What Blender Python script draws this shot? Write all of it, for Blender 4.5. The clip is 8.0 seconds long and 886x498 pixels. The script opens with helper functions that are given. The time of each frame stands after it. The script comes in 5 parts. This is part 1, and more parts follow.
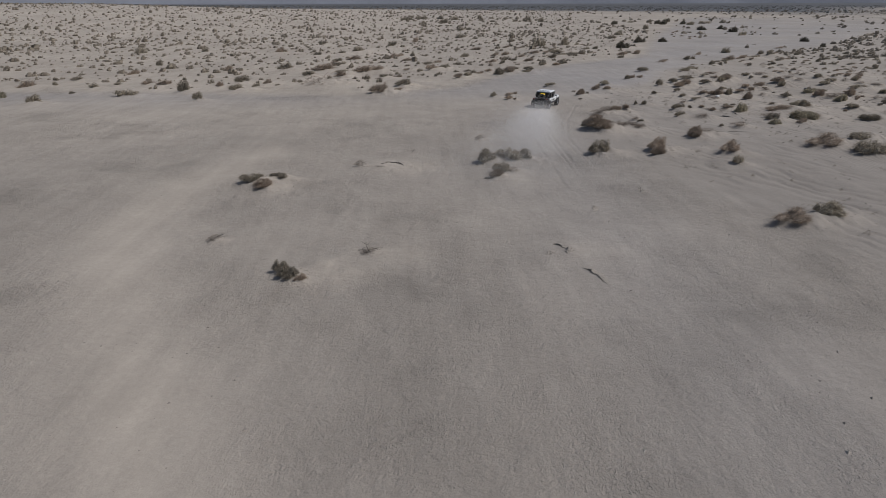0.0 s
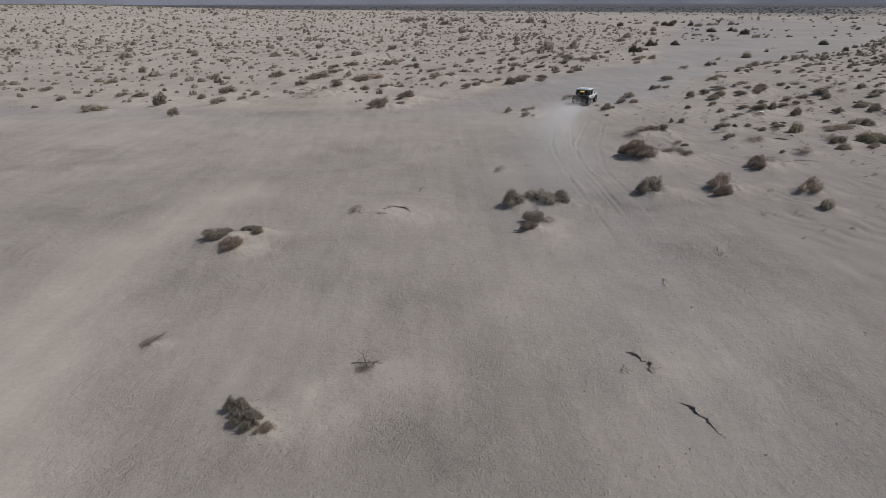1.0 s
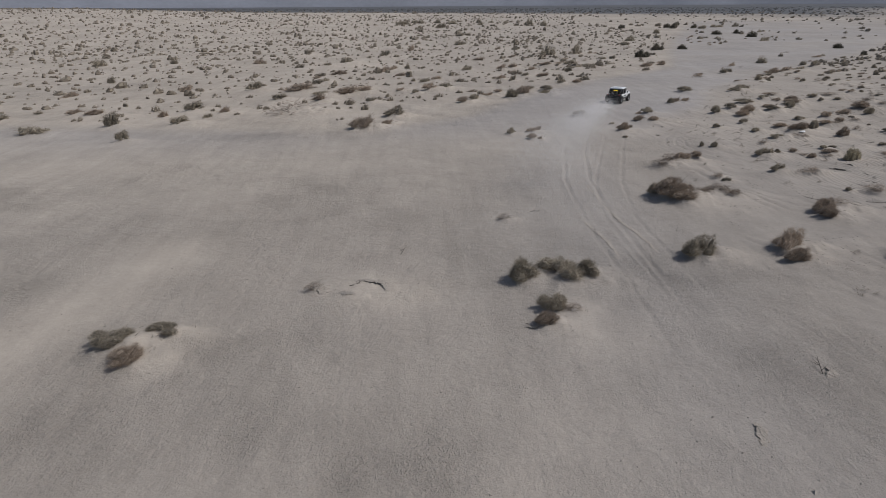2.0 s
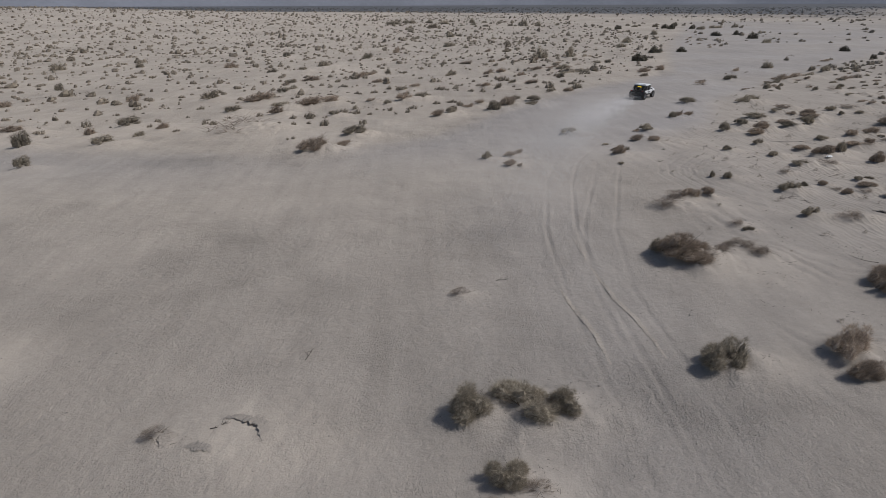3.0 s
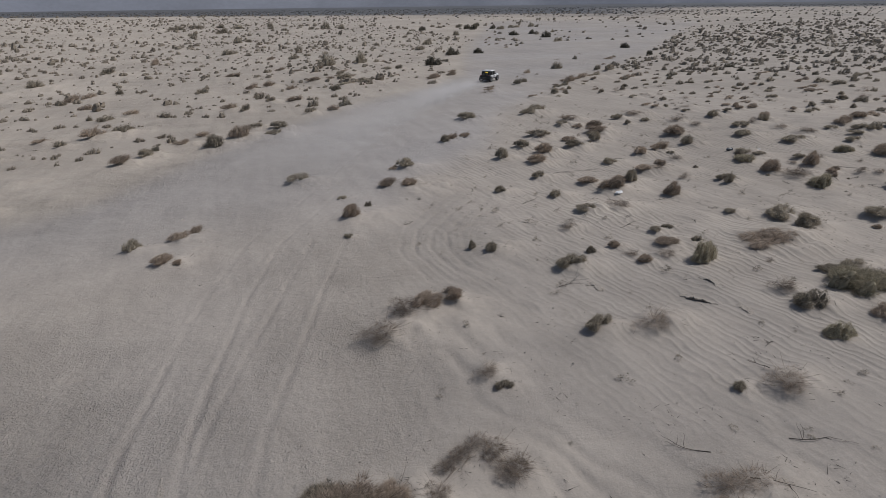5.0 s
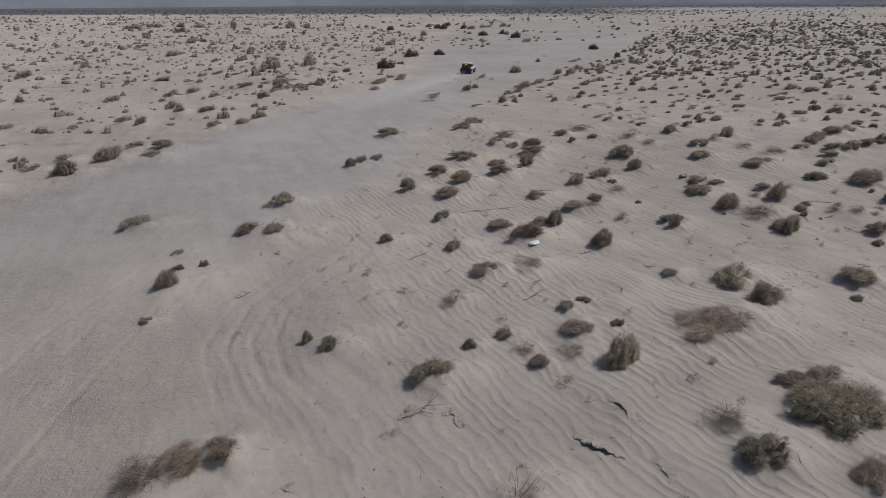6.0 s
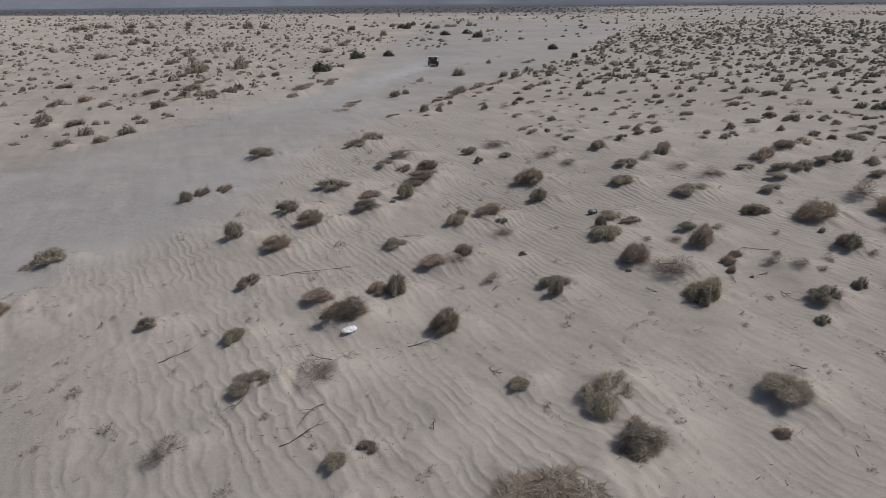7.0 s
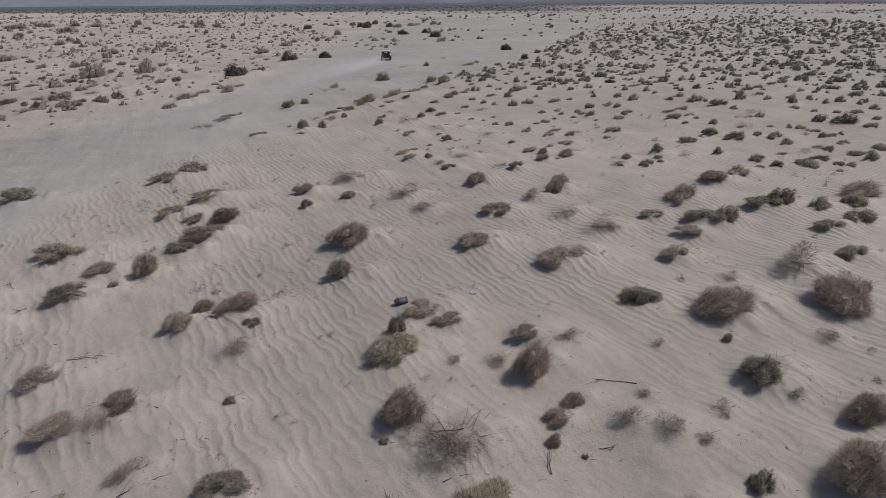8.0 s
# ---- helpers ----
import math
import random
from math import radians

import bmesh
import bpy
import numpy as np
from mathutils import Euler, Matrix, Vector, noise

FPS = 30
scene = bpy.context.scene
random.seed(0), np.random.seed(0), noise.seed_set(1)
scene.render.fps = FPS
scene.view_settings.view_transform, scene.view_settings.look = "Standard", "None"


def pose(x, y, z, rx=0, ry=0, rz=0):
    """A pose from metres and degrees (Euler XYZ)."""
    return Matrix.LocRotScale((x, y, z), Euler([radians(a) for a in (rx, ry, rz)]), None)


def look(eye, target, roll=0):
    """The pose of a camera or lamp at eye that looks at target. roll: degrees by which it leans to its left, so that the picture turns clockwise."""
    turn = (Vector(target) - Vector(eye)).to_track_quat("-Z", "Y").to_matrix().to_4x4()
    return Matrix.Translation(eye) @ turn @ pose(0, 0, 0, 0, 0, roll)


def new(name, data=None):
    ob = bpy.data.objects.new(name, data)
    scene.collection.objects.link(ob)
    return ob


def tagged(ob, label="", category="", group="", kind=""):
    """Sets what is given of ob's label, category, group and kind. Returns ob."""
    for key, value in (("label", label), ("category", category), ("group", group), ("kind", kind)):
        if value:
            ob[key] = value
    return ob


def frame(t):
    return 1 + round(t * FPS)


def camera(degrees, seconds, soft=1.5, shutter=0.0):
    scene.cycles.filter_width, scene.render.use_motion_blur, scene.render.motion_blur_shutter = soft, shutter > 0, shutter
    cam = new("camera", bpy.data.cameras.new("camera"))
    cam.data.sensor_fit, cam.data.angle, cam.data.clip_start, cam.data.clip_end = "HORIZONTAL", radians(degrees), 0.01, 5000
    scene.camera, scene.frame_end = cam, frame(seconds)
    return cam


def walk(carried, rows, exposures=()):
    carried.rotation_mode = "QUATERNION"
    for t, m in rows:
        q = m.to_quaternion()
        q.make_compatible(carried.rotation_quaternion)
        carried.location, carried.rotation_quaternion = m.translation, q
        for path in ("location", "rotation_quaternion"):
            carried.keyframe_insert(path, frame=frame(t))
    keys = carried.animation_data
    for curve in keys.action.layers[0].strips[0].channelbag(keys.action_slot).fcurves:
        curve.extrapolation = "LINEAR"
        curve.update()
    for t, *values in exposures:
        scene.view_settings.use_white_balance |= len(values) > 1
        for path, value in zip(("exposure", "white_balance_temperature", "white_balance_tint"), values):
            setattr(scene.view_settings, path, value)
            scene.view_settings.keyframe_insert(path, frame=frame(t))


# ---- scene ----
cam = camera(77.6, 8.0, soft=0.6)
PATH = [
    (0, (0.003, 0.026, 9.832), (0.074, 1.851, 9.017), -0.2),
    (0.5, (-0.43, 3.992, 9.964), (-0.361, 5.818, 9.15), -0.2),
    (1, (-0.603, 7.992, 10.133), (-0.529, 9.818, 9.319), -0.2),
    (1.5, (-0.458, 12.068, 10.258), (-0.382, 13.894, 9.446), -0.2),
    (2.8, (2.342, 22.549, 10.517), (2.425, 24.378, 9.712), -0.8),
    (3, (3.046, 24.073, 10.531), (3.136, 25.899, 9.72), -0.3),
    (3.5, (5.156, 27.65, 10.498), (5.251, 29.475, 9.686), -0.3),
    (4, (7.665, 31.063, 10.341), (7.806, 32.885, 9.529), -0.4),
    (4.5, (10.504, 34.336, 10.147), (10.926, 36.115, 9.336), -0.7),
    (4.7, (11.728, 35.645, 10.131), (12.277, 37.388, 9.319), -0.8),
    (5.8, (19.584, 41.757, 10.01), (20.251, 43.46, 9.202), -0.7),
    (6, (21.19, 42.76, 10.021), (21.865, 44.458, 9.209), -0.5),
    (6.5, (25.409, 45.033, 9.94), (26.099, 46.724, 9.126), -0.5),
    (7, (30.187, 47.368, 9.67), (30.917, 49.043, 8.856), -0.7),
    (7.5, (35.703, 49.859, 9.421), (36.497, 51.502, 8.604), -0.9),
    (8, (41.777, 52.788, 9.262), (42.553, 54.439, 8.444), -0.6),
]
walk(cam, [(t, look(eye, target, roll)) for t, eye, target, roll in PATH], exposures=[(0, -0.09, 6150, 10), (1, 0.01, 6150, 10), (3, 0.04, 6150, 10), (4.5, 0.03, 6150, 10), (6.5, 0.06, 6150, 10), (7.5, 0.07, 6150, 10), (8, 0.15, 6150, 10)])

# ---- world, sun, exposure ----
SUN_HEIGHT, SUN_TURN = 53.0, 96.0
world = bpy.data.worlds.new("sky")
scene.world = world
world.use_nodes = True
wn = world.node_tree.nodes
sky = wn.new("ShaderNodeTexSky")
sky.sky_type = "NISHITA"
sky.sun_disc = False
sky.sun_elevation, sky.sun_rotation = radians(SUN_HEIGHT), radians(SUN_TURN)
sky.air_density, sky.dust_density = 1.0, 3.0
wn["Background"].inputs["Strength"].default_value = 0.066
world.node_tree.links.new(sky.outputs[0], wn["Background"].inputs["Color"])
sun_data = bpy.data.lights.new("sun", "SUN")
sun_data.energy, sun_data.angle, sun_data.color = 2.3, radians(0.6), (1.0, 0.96, 0.91)
sun = new("sun", sun_data)
_e, _a = radians(SUN_HEIGHT), radians(SUN_TURN)
sun.matrix_world = look((60 * math.sin(_a), 60 * math.cos(_a), 60 * math.tan(_e)), (0, 0, 0))


# ---- materials ----
def material(name, colour, rough=0.9, metal=0.0, tone=0.0, tone_scale=3.0, bump=0.0, bump_scale=40.0, per=""):
    """A Principled material with a two-scale tone, a fine relief, and a tone of its own for each object or island."""
    m = bpy.data.materials.new(name)
    m.use_nodes = True
    n, l = m.node_tree.nodes, m.node_tree.links
    p = n["Principled BSDF"]
    p.inputs["Roughness"].default_value, p.inputs["Metallic"].default_value = rough, metal
    p.inputs["Specular IOR Level"].default_value = 0.25 if rough > 0.6 else 0.5
    c = n.new("ShaderNodeRGB")
    c.outputs[0].default_value = (*colour, 1)
    last = c.outputs[0]
    where = n.new("ShaderNodeTexCoord")
    if tone:
        for scale, share in ((tone_scale, 1.0), (tone_scale * 9, 0.6)):
            t = n.new("ShaderNodeTexNoise")
            t.inputs["Scale"].default_value, t.inputs["Detail"].default_value = scale, 4
            l.new(where.outputs["Object"], t.inputs["Vector"])
            last = varied(m, last, t.outputs["Fac"], tone * share, 0.3, 0.7)
    if per == "object":
        last = varied(m, last, n.new("ShaderNodeObjectInfo").outputs["Random"], 0.22)
    if per in ("object", "island"):
        last = varied(m, last, n.new("ShaderNodeNewGeometry").outputs["Random Per Island"], 0.3)
    l.new(last, p.inputs["Base Color"])
    if bump:
        t = n.new("ShaderNodeTexNoise")
        t.inputs["Scale"].default_value, t.inputs["Detail"].default_value = bump_scale, 5
        l.new(where.outputs["Object"], t.inputs["Vector"])
        b = n.new("ShaderNodeBump")
        b.inputs["Strength"].default_value, b.inputs["Distance"].default_value = bump, 0.02
        l.new(t.outputs["Fac"], b.inputs["Height"])
        l.new(b.outputs["Normal"], p.inputs["Normal"])
    return m


def varied(m, colour, fac, amount, low=0.0, high=1.0):
    """The colour, made lighter and darker by up to amount as fac goes from low to high."""
    n, l = m.node_tree.nodes, m.node_tree.links
    r = n.new("ShaderNodeMapRange")
    r.inputs["From Min"].default_value, r.inputs["From Max"].default_value = low, high
    r.inputs["To Min"].default_value, r.inputs["To Max"].default_value = 1 - amount, 1 + amount
    l.new(fac, r.inputs["Value"])
    x = n.new("ShaderNodeVectorMath")
    x.operation = "SCALE"
    l.new(colour, x.inputs[0])
    l.new(r.outputs[0], x.inputs["Scale"])
    return x.outputs[0]


def sand_material():
    """Desert sand: grey gravelly flats, paler drift sand, dark scrub cover far out; fine relief."""
    m = bpy.data.materials.new("sand")
    m.use_nodes = True
    n, l = m.node_tree.nodes, m.node_tree.links
    p = n["Principled BSDF"]
    p.inputs["Roughness"].default_value, p.inputs["Specular IOR Level"].default_value = 0.95, 0.15
    where = n.new("ShaderNodeTexCoord").outputs["Object"]

    def grain(scale, detail=4, rough=0.55):
        t = n.new("ShaderNodeTexNoise")
        t.inputs["Scale"].default_value, t.inputs["Detail"].default_value, t.inputs["Roughness"].default_value = scale, detail, rough
        l.new(where, t.inputs["Vector"])
        return t.outputs["Fac"]

    def mixed(fac, a, b):
        x = n.new("ShaderNodeMix")
        x.data_type = "RGBA"
        for s, v in ((x.inputs[0], fac), (x.inputs[6], a), (x.inputs[7], b)):
            if isinstance(v, tuple):
                s.default_value = (*v, 1)
            else:
                l.new(v, s)
        return x.outputs[2]

    drift = n.new("ShaderNodeAttribute")
    drift.attribute_name = "drift"
    scrub = n.new("ShaderNodeAttribute")
    scrub.attribute_name = "scrub"
    base = mixed(drift.outputs["Fac"], (0.284, 0.255, 0.224), (0.424, 0.371, 0.31))
    wash = n.new("ShaderNodeAttribute")
    wash.attribute_name = "wash"
    base = mixed(wash.outputs["Fac"], base, (0.318, 0.294, 0.274))
    for scale, amount, low, high in ((0.05, 0.10, 0.3, 0.7), (0.45, 0.06, 0.3, 0.7), (5, 0.05, 0.3, 0.7), (24, 0.08, 0.25, 0.75)):
        base = varied(m, base, grain(scale), amount, low, high)
    swept = n.new("ShaderNodeMapping")
    swept.inputs["Rotation"].default_value, swept.inputs["Scale"].default_value = (0, 0, radians(24)), (1.3, 0.13, 1)
    l.new(where, swept.inputs["Vector"])
    streak = n.new("ShaderNodeTexNoise")
    streak.inputs["Scale"].default_value, streak.inputs["Detail"].default_value = 1.0, 5
    l.new(swept.outputs[0], streak.inputs["Vector"])
    base = varied(m, base, streak.outputs["Fac"], 0.055, 0.3, 0.7)
    # dark scrub far out, with distance haze tinted into it as blue-grey
    cover = mixed(grain(0.012, 6), (0.085, 0.087, 0.092), (0.13, 0.13, 0.132))
    base = mixed(scrub.outputs["Fac"], base, cover)
    l.new(base, p.inputs["Base Color"])
    rough = n.new("ShaderNodeAttribute")
    rough.attribute_name = "rough"
    last = None
    for scale, strength, distance in ((0, 0.25, 0.08), (1.3, 0.75, 0.18), (4.2, 1.0, 0.10), (14, 1.0, 0.05)):
        b = n.new("ShaderNodeBump")
        b.inputs["Distance"].default_value = distance
        s = n.new("ShaderNodeMath")
        s.operation = "MULTIPLY"
        s.inputs[1].default_value = strength
        l.new(rough.outputs["Fac"], s.inputs[0])
        l.new(s.outputs[0], b.inputs["Strength"])
        l.new(grain(scale, 6, 0.62 if scale < 2 else 0.7) if scale else streak.outputs["Fac"], b.inputs["Height"])
        if last:
            l.new(last, b.inputs["Normal"])
        last = b.outputs["Normal"]
    # wind ripples
    across = n.new("ShaderNodeMapping")
    across.inputs["Rotation"].default_value = (0, 0, radians(-10))
    l.new(where, across.inputs["Vector"])
    bands = n.new("ShaderNodeTexWave")
    bands.wave_type, bands.bands_direction, bands.wave_profile = "BANDS", "X", "SIN"
    for key, value in (("Scale", 0.92), ("Distortion", 9.0), ("Detail", 3.0), ("Detail Scale", 0.8), ("Detail Roughness", 0.5)):
        bands.inputs[key].default_value = value
    l.new(across.outputs[0], bands.inputs["Vector"])
    crest = n.new("ShaderNodeMath")
    crest.operation = "POWER"
    crest.inputs[1].default_value = 1.7
    l.new(bands.outputs["Fac"], crest.inputs[0])
    ripple = n.new("ShaderNodeAttribute")
    ripple.attribute_name = "ripple"
    b = n.new("ShaderNodeBump")
    b.inputs["Distance"].default_value = 0.022
    l.new(ripple.outputs["Fac"], b.inputs["Strength"])
    l.new(crest.outputs[0], b.inputs["Height"])
    l.new(last, b.inputs["Normal"])
    last = b.outputs["Normal"]
    # clods and pits in patches, drawn out along the wash
    stretch = n.new("ShaderNodeMapping")
    stretch.inputs["Scale"].default_value = (19, 14, 19)
    l.new(where, stretch.inputs["Vector"])
    t = n.new("ShaderNodeTexNoise")
    t.inputs["Scale"].default_value, t.inputs["Detail"].default_value, t.inputs["Distortion"].default_value = 1.0, 2, 0.15
    l.new(stretch.outputs[0], t.inputs["Vector"])
    clod = n.new("ShaderNodeMapRange")
    clod.inputs["From Min"].default_value, clod.inputs["From Max"].default_value = 0.5, 0.72
    l.new(t.outputs["Fac"], clod.inputs["Value"])
    patch = n.new("ShaderNodeMapRange")
    patch.inputs["From Min"].default_value, patch.inputs["From Max"].default_value, patch.inputs["To Max"].default_value = 0.42, 0.62, 0.75
    l.new(grain(0.35, 3), patch.inputs["Value"])
    s = n.new("ShaderNodeMath")
    s.operation = "MULTIPLY"
    l.new(patch.outputs[0], s.inputs[0])
    l.new(rough.outputs["Fac"], s.inputs[1])
    b = n.new("ShaderNodeBump")
    b.inputs["Distance"].default_value = 0.07
    l.new(s.outputs[0], b.inputs["Strength"])
    l.new(clod.outputs[0], b.inputs["Height"])
    l.new(last, b.inputs["Normal"])
    l.new(b.outputs["Normal"], p.inputs["Normal"])
    return m


def leaf_material(name, colour, per="object"):
    """Small dry leaves and twigs: a tone for each shrub and each leaf, some light through them."""
    m = material(name, colour, per=per)
    n, l = m.node_tree.nodes, m.node_tree.links
    p = n["Principled BSDF"]
    through_light, x = n.new("ShaderNodeBsdfTranslucent"), n.new("ShaderNodeMixShader")
    x.inputs["Fac"].default_value = 0.35
    l.new(p.inputs["Base Color"].links[0].from_socket, through_light.inputs["Color"])
    l.new(p.outputs[0], x.inputs[1])
    l.new(through_light.outputs[0], x.inputs[2])
    l.new(x.outputs[0], n["Material Output"].inputs["Surface"])
    return m


SAND = sand_material()
SAGE = leaf_material("sage_leaves", (0.335, 0.292, 0.228), per="object")
BRUSH = leaf_material("dry_brush_twigs", (0.375, 0.305, 0.24), per="object")
GREEN = leaf_material("olive_leaves", (0.345, 0.305, 0.222), per="object")
DARK = leaf_material("dark_leaves", (0.15, 0.135, 0.105), per="object")
DEAD = leaf_material("dead_twigs", (0.24, 0.195, 0.155), per="object")
STEM = material("shrub_stems", (0.13, 0.1, 0.075), per="island")
FAR_LEAVES = material("far_scrub_leaves", (0.24, 0.205, 0.16), per="island")
# scrub at the horizon: the grey of distance haze is put into its colour
HAZED_LEAVES = material("hazed_scrub_leaves", (0.145, 0.14, 0.135), per="island")
WOOD = material("weathered_wood", (0.075, 0.062, 0.052), tone=0.3, bump=0.4)
STONE = material("desert_stones", (0.33, 0.295, 0.26), per="island")
DUST = material("dust_grains", (0.60, 0.58, 0.565), rough=1.0)
WHITE = material("white_car_paint", (0.78, 0.78, 0.78), rough=0.35, tone=0.05)
BLACK = material("black_plastic", (0.02, 0.02, 0.021), rough=0.5, tone=0.2)
RUBBER = material("dusty_rubber", (0.045, 0.042, 0.04), rough=0.85, tone=0.25, bump=0.3)
METAL = material("grey_metal", (0.35, 0.35, 0.36), rough=0.4, metal=0.9)
YELLOW = material("amber_lamp_lens", (0.85, 0.62, 0.02), rough=0.3)
YELLOW.node_tree.nodes["Principled BSDF"].inputs["Emission Color"].default_value = (1.0, 0.72, 0.03, 1)
YELLOW.node_tree.nodes["Principled BSDF"].inputs["Emission Strength"].default_value = 1.3
GLASS = material("dark_car_glass", (0.015, 0.017, 0.02), rough=0.08)
RED = material("red_lamp_plastic", (0.3, 0.01, 0.01), rough=0.3)
BAG = material("white_plastic_film", (0.75, 0.75, 0.74), rough=0.35, tone=0.06, bump=0.4, bump_scale=25)
TIN = material("scuffed_can_metal", (0.10, 0.11, 0.12), rough=0.5, metal=0.2, tone=0.4, tone_scale=8)
# mountain ridge: its blue-grey is air haze painted into the base colour
HAZED_ROCK = material("hazed_mountain_rock", (0.20, 0.21, 0.24), tone=0.08, tone_scale=0.004)


# ---- the lie of the land ----
def cells(ix, iy, seed):
    h = (ix * 374761393 + iy * 668265263 + seed * 974634077) & 0xFFFFFFFF
    h = ((h ^ (h >> 13)) * 1274126177) & 0xFFFFFFFF
    return ((h ^ (h >> 16)) & 0xFFFFFF) / 0xFFFFFF


def lumps(x, y, seed=0, octaves=3):
    """Smooth noise from about -1 to 1, of unit wavelength."""
    total, size = 0.0, 1.0
    for o in range(octaves):
        fx, fy = np.floor(x), np.floor(y)
        ix, iy, u, v = fx.astype(np.int64), fy.astype(np.int64), x - fx, y - fy
        u, v = u * u * u * (u * (6 * u - 15) + 10), v * v * v * (v * (6 * v - 15) + 10)
        s = seed + 17 * o
        a = cells(ix, iy, s) * (1 - u) + cells(ix + 1, iy, s) * u
        b = cells(ix, iy + 1, s) * (1 - u) + cells(ix + 1, iy + 1, s) * u
        total = total + size * (2 * (a * (1 - v) + b * v) - 1)
        x, y, size = x * 2.03 + 5.1, y * 2.03 + 9.7, size * 0.5
    return total / 1.4


def step(v, low, high):
    s = np.clip((v - low) / (high - low), 0, 1)
    return s * s * (3 - 2 * s)


# the edges of the bare wash along which the truck drives
LEFT_EDGE = [(-400, 80), (-51, 71), (-27, 67), (-5, 63), (5, 70), (13, 83), (26, 98), (40, 112), (50, 125), (60, 150), (90, 215), (150, 330)]
RIGHT_EDGE = [(8, 52), (20.5, 66), (24, 72), (31, 77), (38, 89), (50, 102), (66, 118), (86, 134), (107, 152), (160, 205), (400, 420)]
RIGHT_FOOT = [(0, 26), (24, 17), (40, 14), (55, 18), (66, 20.5)]
RUT = [(9.0, -20), (9.2, 32), (9.8, 44), (10.4, 50), (12.2, 57.6), (13.9, 62.5), (17.2, 68.3), (20.0, 73.4), (25.0, 82.0), (29.3, 89.3), (38.2, 100.6), (48, 112.8), (57.6, 123.6), (68, 136.3), (77, 149.3), (95, 180), (150, 300)]
OLD_RUT = [(9.6, -20), (10.4, 30), (10.9, 43.6), (12.4, 50), (14.6, 56), (17.2, 63), (21.5, 71), (28, 81), (60, 118)]
ARC = [(-12, -30), (-14, 3), (-15.5, 12), (-15, 20), (-11.5, 29), (-5, 37), (4, 46), (11, 58), (17, 68), (24, 80), (60, 127)]


BEND = [(26.2, 65.2), (23.8, 63.1), (22.0, 61.0), (21.3, 59.1), (21.5, 56.9), (22.3, 54.8)]
SWATH = [(-6.3, 9.4), (-8.1, 12.6), (-10.5, 16.9), (-12.7, 21.0), (-14.2, 25.5), (-13.9, 31.8), (-11.3, 39.8)]


def beyond(points, x, y):
    px, py = zip(*points)
    return y - np.interp(x, px, py)


def from_line(points, x, y):
    """How far a place lies from a line of points."""
    best = np.full(np.shape(x), 1e9)
    for (ax, ay), (bx, by) in zip(points, points[1:]):
        dx, dy = bx - ax, by - ay
        s = np.clip(((x - ax) * dx + (y - ay) * dy) / (dx * dx + dy * dy), 0, 1)
        best = np.minimum(best, np.hypot(x - ax - s * dx, y - ay - s * dy))
    return best


def left_field(x, y):
    return step(beyond(LEFT_EDGE, x, y), -2, 4)


def right_field(x, y):
    fy, fx = zip(*RIGHT_FOOT)
    return step(-beyond(RIGHT_EDGE, x, y), -2, 4) * step(x - np.interp(y, fy, fx), -2, 3)


def spread(low, high, gap, far_low, far_high, growth=1.06):
    """Grid lines: even from low to high, ever wider beyond."""
    mid = list(np.arange(low, high, gap))
    for end, way in ((far_high, 1), (far_low, -1)):
        d, at, out = gap, (mid[-1] if way > 0 else mid[0]), []
        while (end - at) * way > 0:
            d *= growth
            at += way * d
            out.append(at)
        mid = mid + out if way > 0 else out[::-1] + mid
    return np.array(mid)


GX, GY = spread(-11, 61, 0.105, -4600, 4600, 1.07), spread(8, 80, 0.17, -700, 4900, 1.07)
XX, YY = np.meshgrid(GX, GY)
in_left, in_right = left_field(XX, YY), right_field(XX, YY)
near = 1 - step(np.hypot(XX - 30, YY - 60), 180, 420)
HEIGHT = 0.22 * lumps(XX / 34, YY / 34, 3, 2) * near + 0.06 * lumps(XX / 7, YY / 7, 5, 2) * near
HEIGHT += (0.028 * lumps(XX / 1.7, YY / 1.7, 8, 2) + 0.012 * lumps(XX / 0.6, YY / 0.75, 9, 2)) * near
# small hummocks between the shrubs
HEIGHT += 0.2 * (in_left + in_right) * np.maximum(lumps(XX / 3.4, YY / 2.6, 11, 2), 0) ** 1.5 * near
# wind ripples among the shrubs on the side of the sun
ripple_zone = in_right * step(lumps(XX / 8, YY / 8, 21, 2), -0.9, 0.0) * step(XX + 0.4 * YY, 36, 50) * near
swell = (XX * 0.95 + YY * 0.3 + 0.75 * lumps(XX / 1.7, YY / 1.7, 31, 3) + 0.3 * lumps(XX / 0.8, YY / 0.7, 32, 2)) / 0.85
HEIGHT += 0.0135 * ripple_zone * np.sin(2 * math.pi * swell) * np.clip(0.75 + 0.8 * lumps(XX / 1.6, YY / 2.2, 35, 2), 0.1, 1.5)
# low sand drifts combed by the wind among the first shrubs
comb = 2 * math.pi * (XX * 0.86 + YY * 0.5 + 1.1 * lumps(XX / 2.1, YY / 2.1, 33, 2)) / 1.25
HEIGHT += 0.032 * in_right * near * (1 - 0.7 * ripple_zone) * (np.sin(comb) + 0.4 * np.sin(2 * comb + 1.2)) * np.clip(0.45 + 0.8 * lumps(XX / 3.2, YY / 3.2, 39, 2), 0.05, 1)
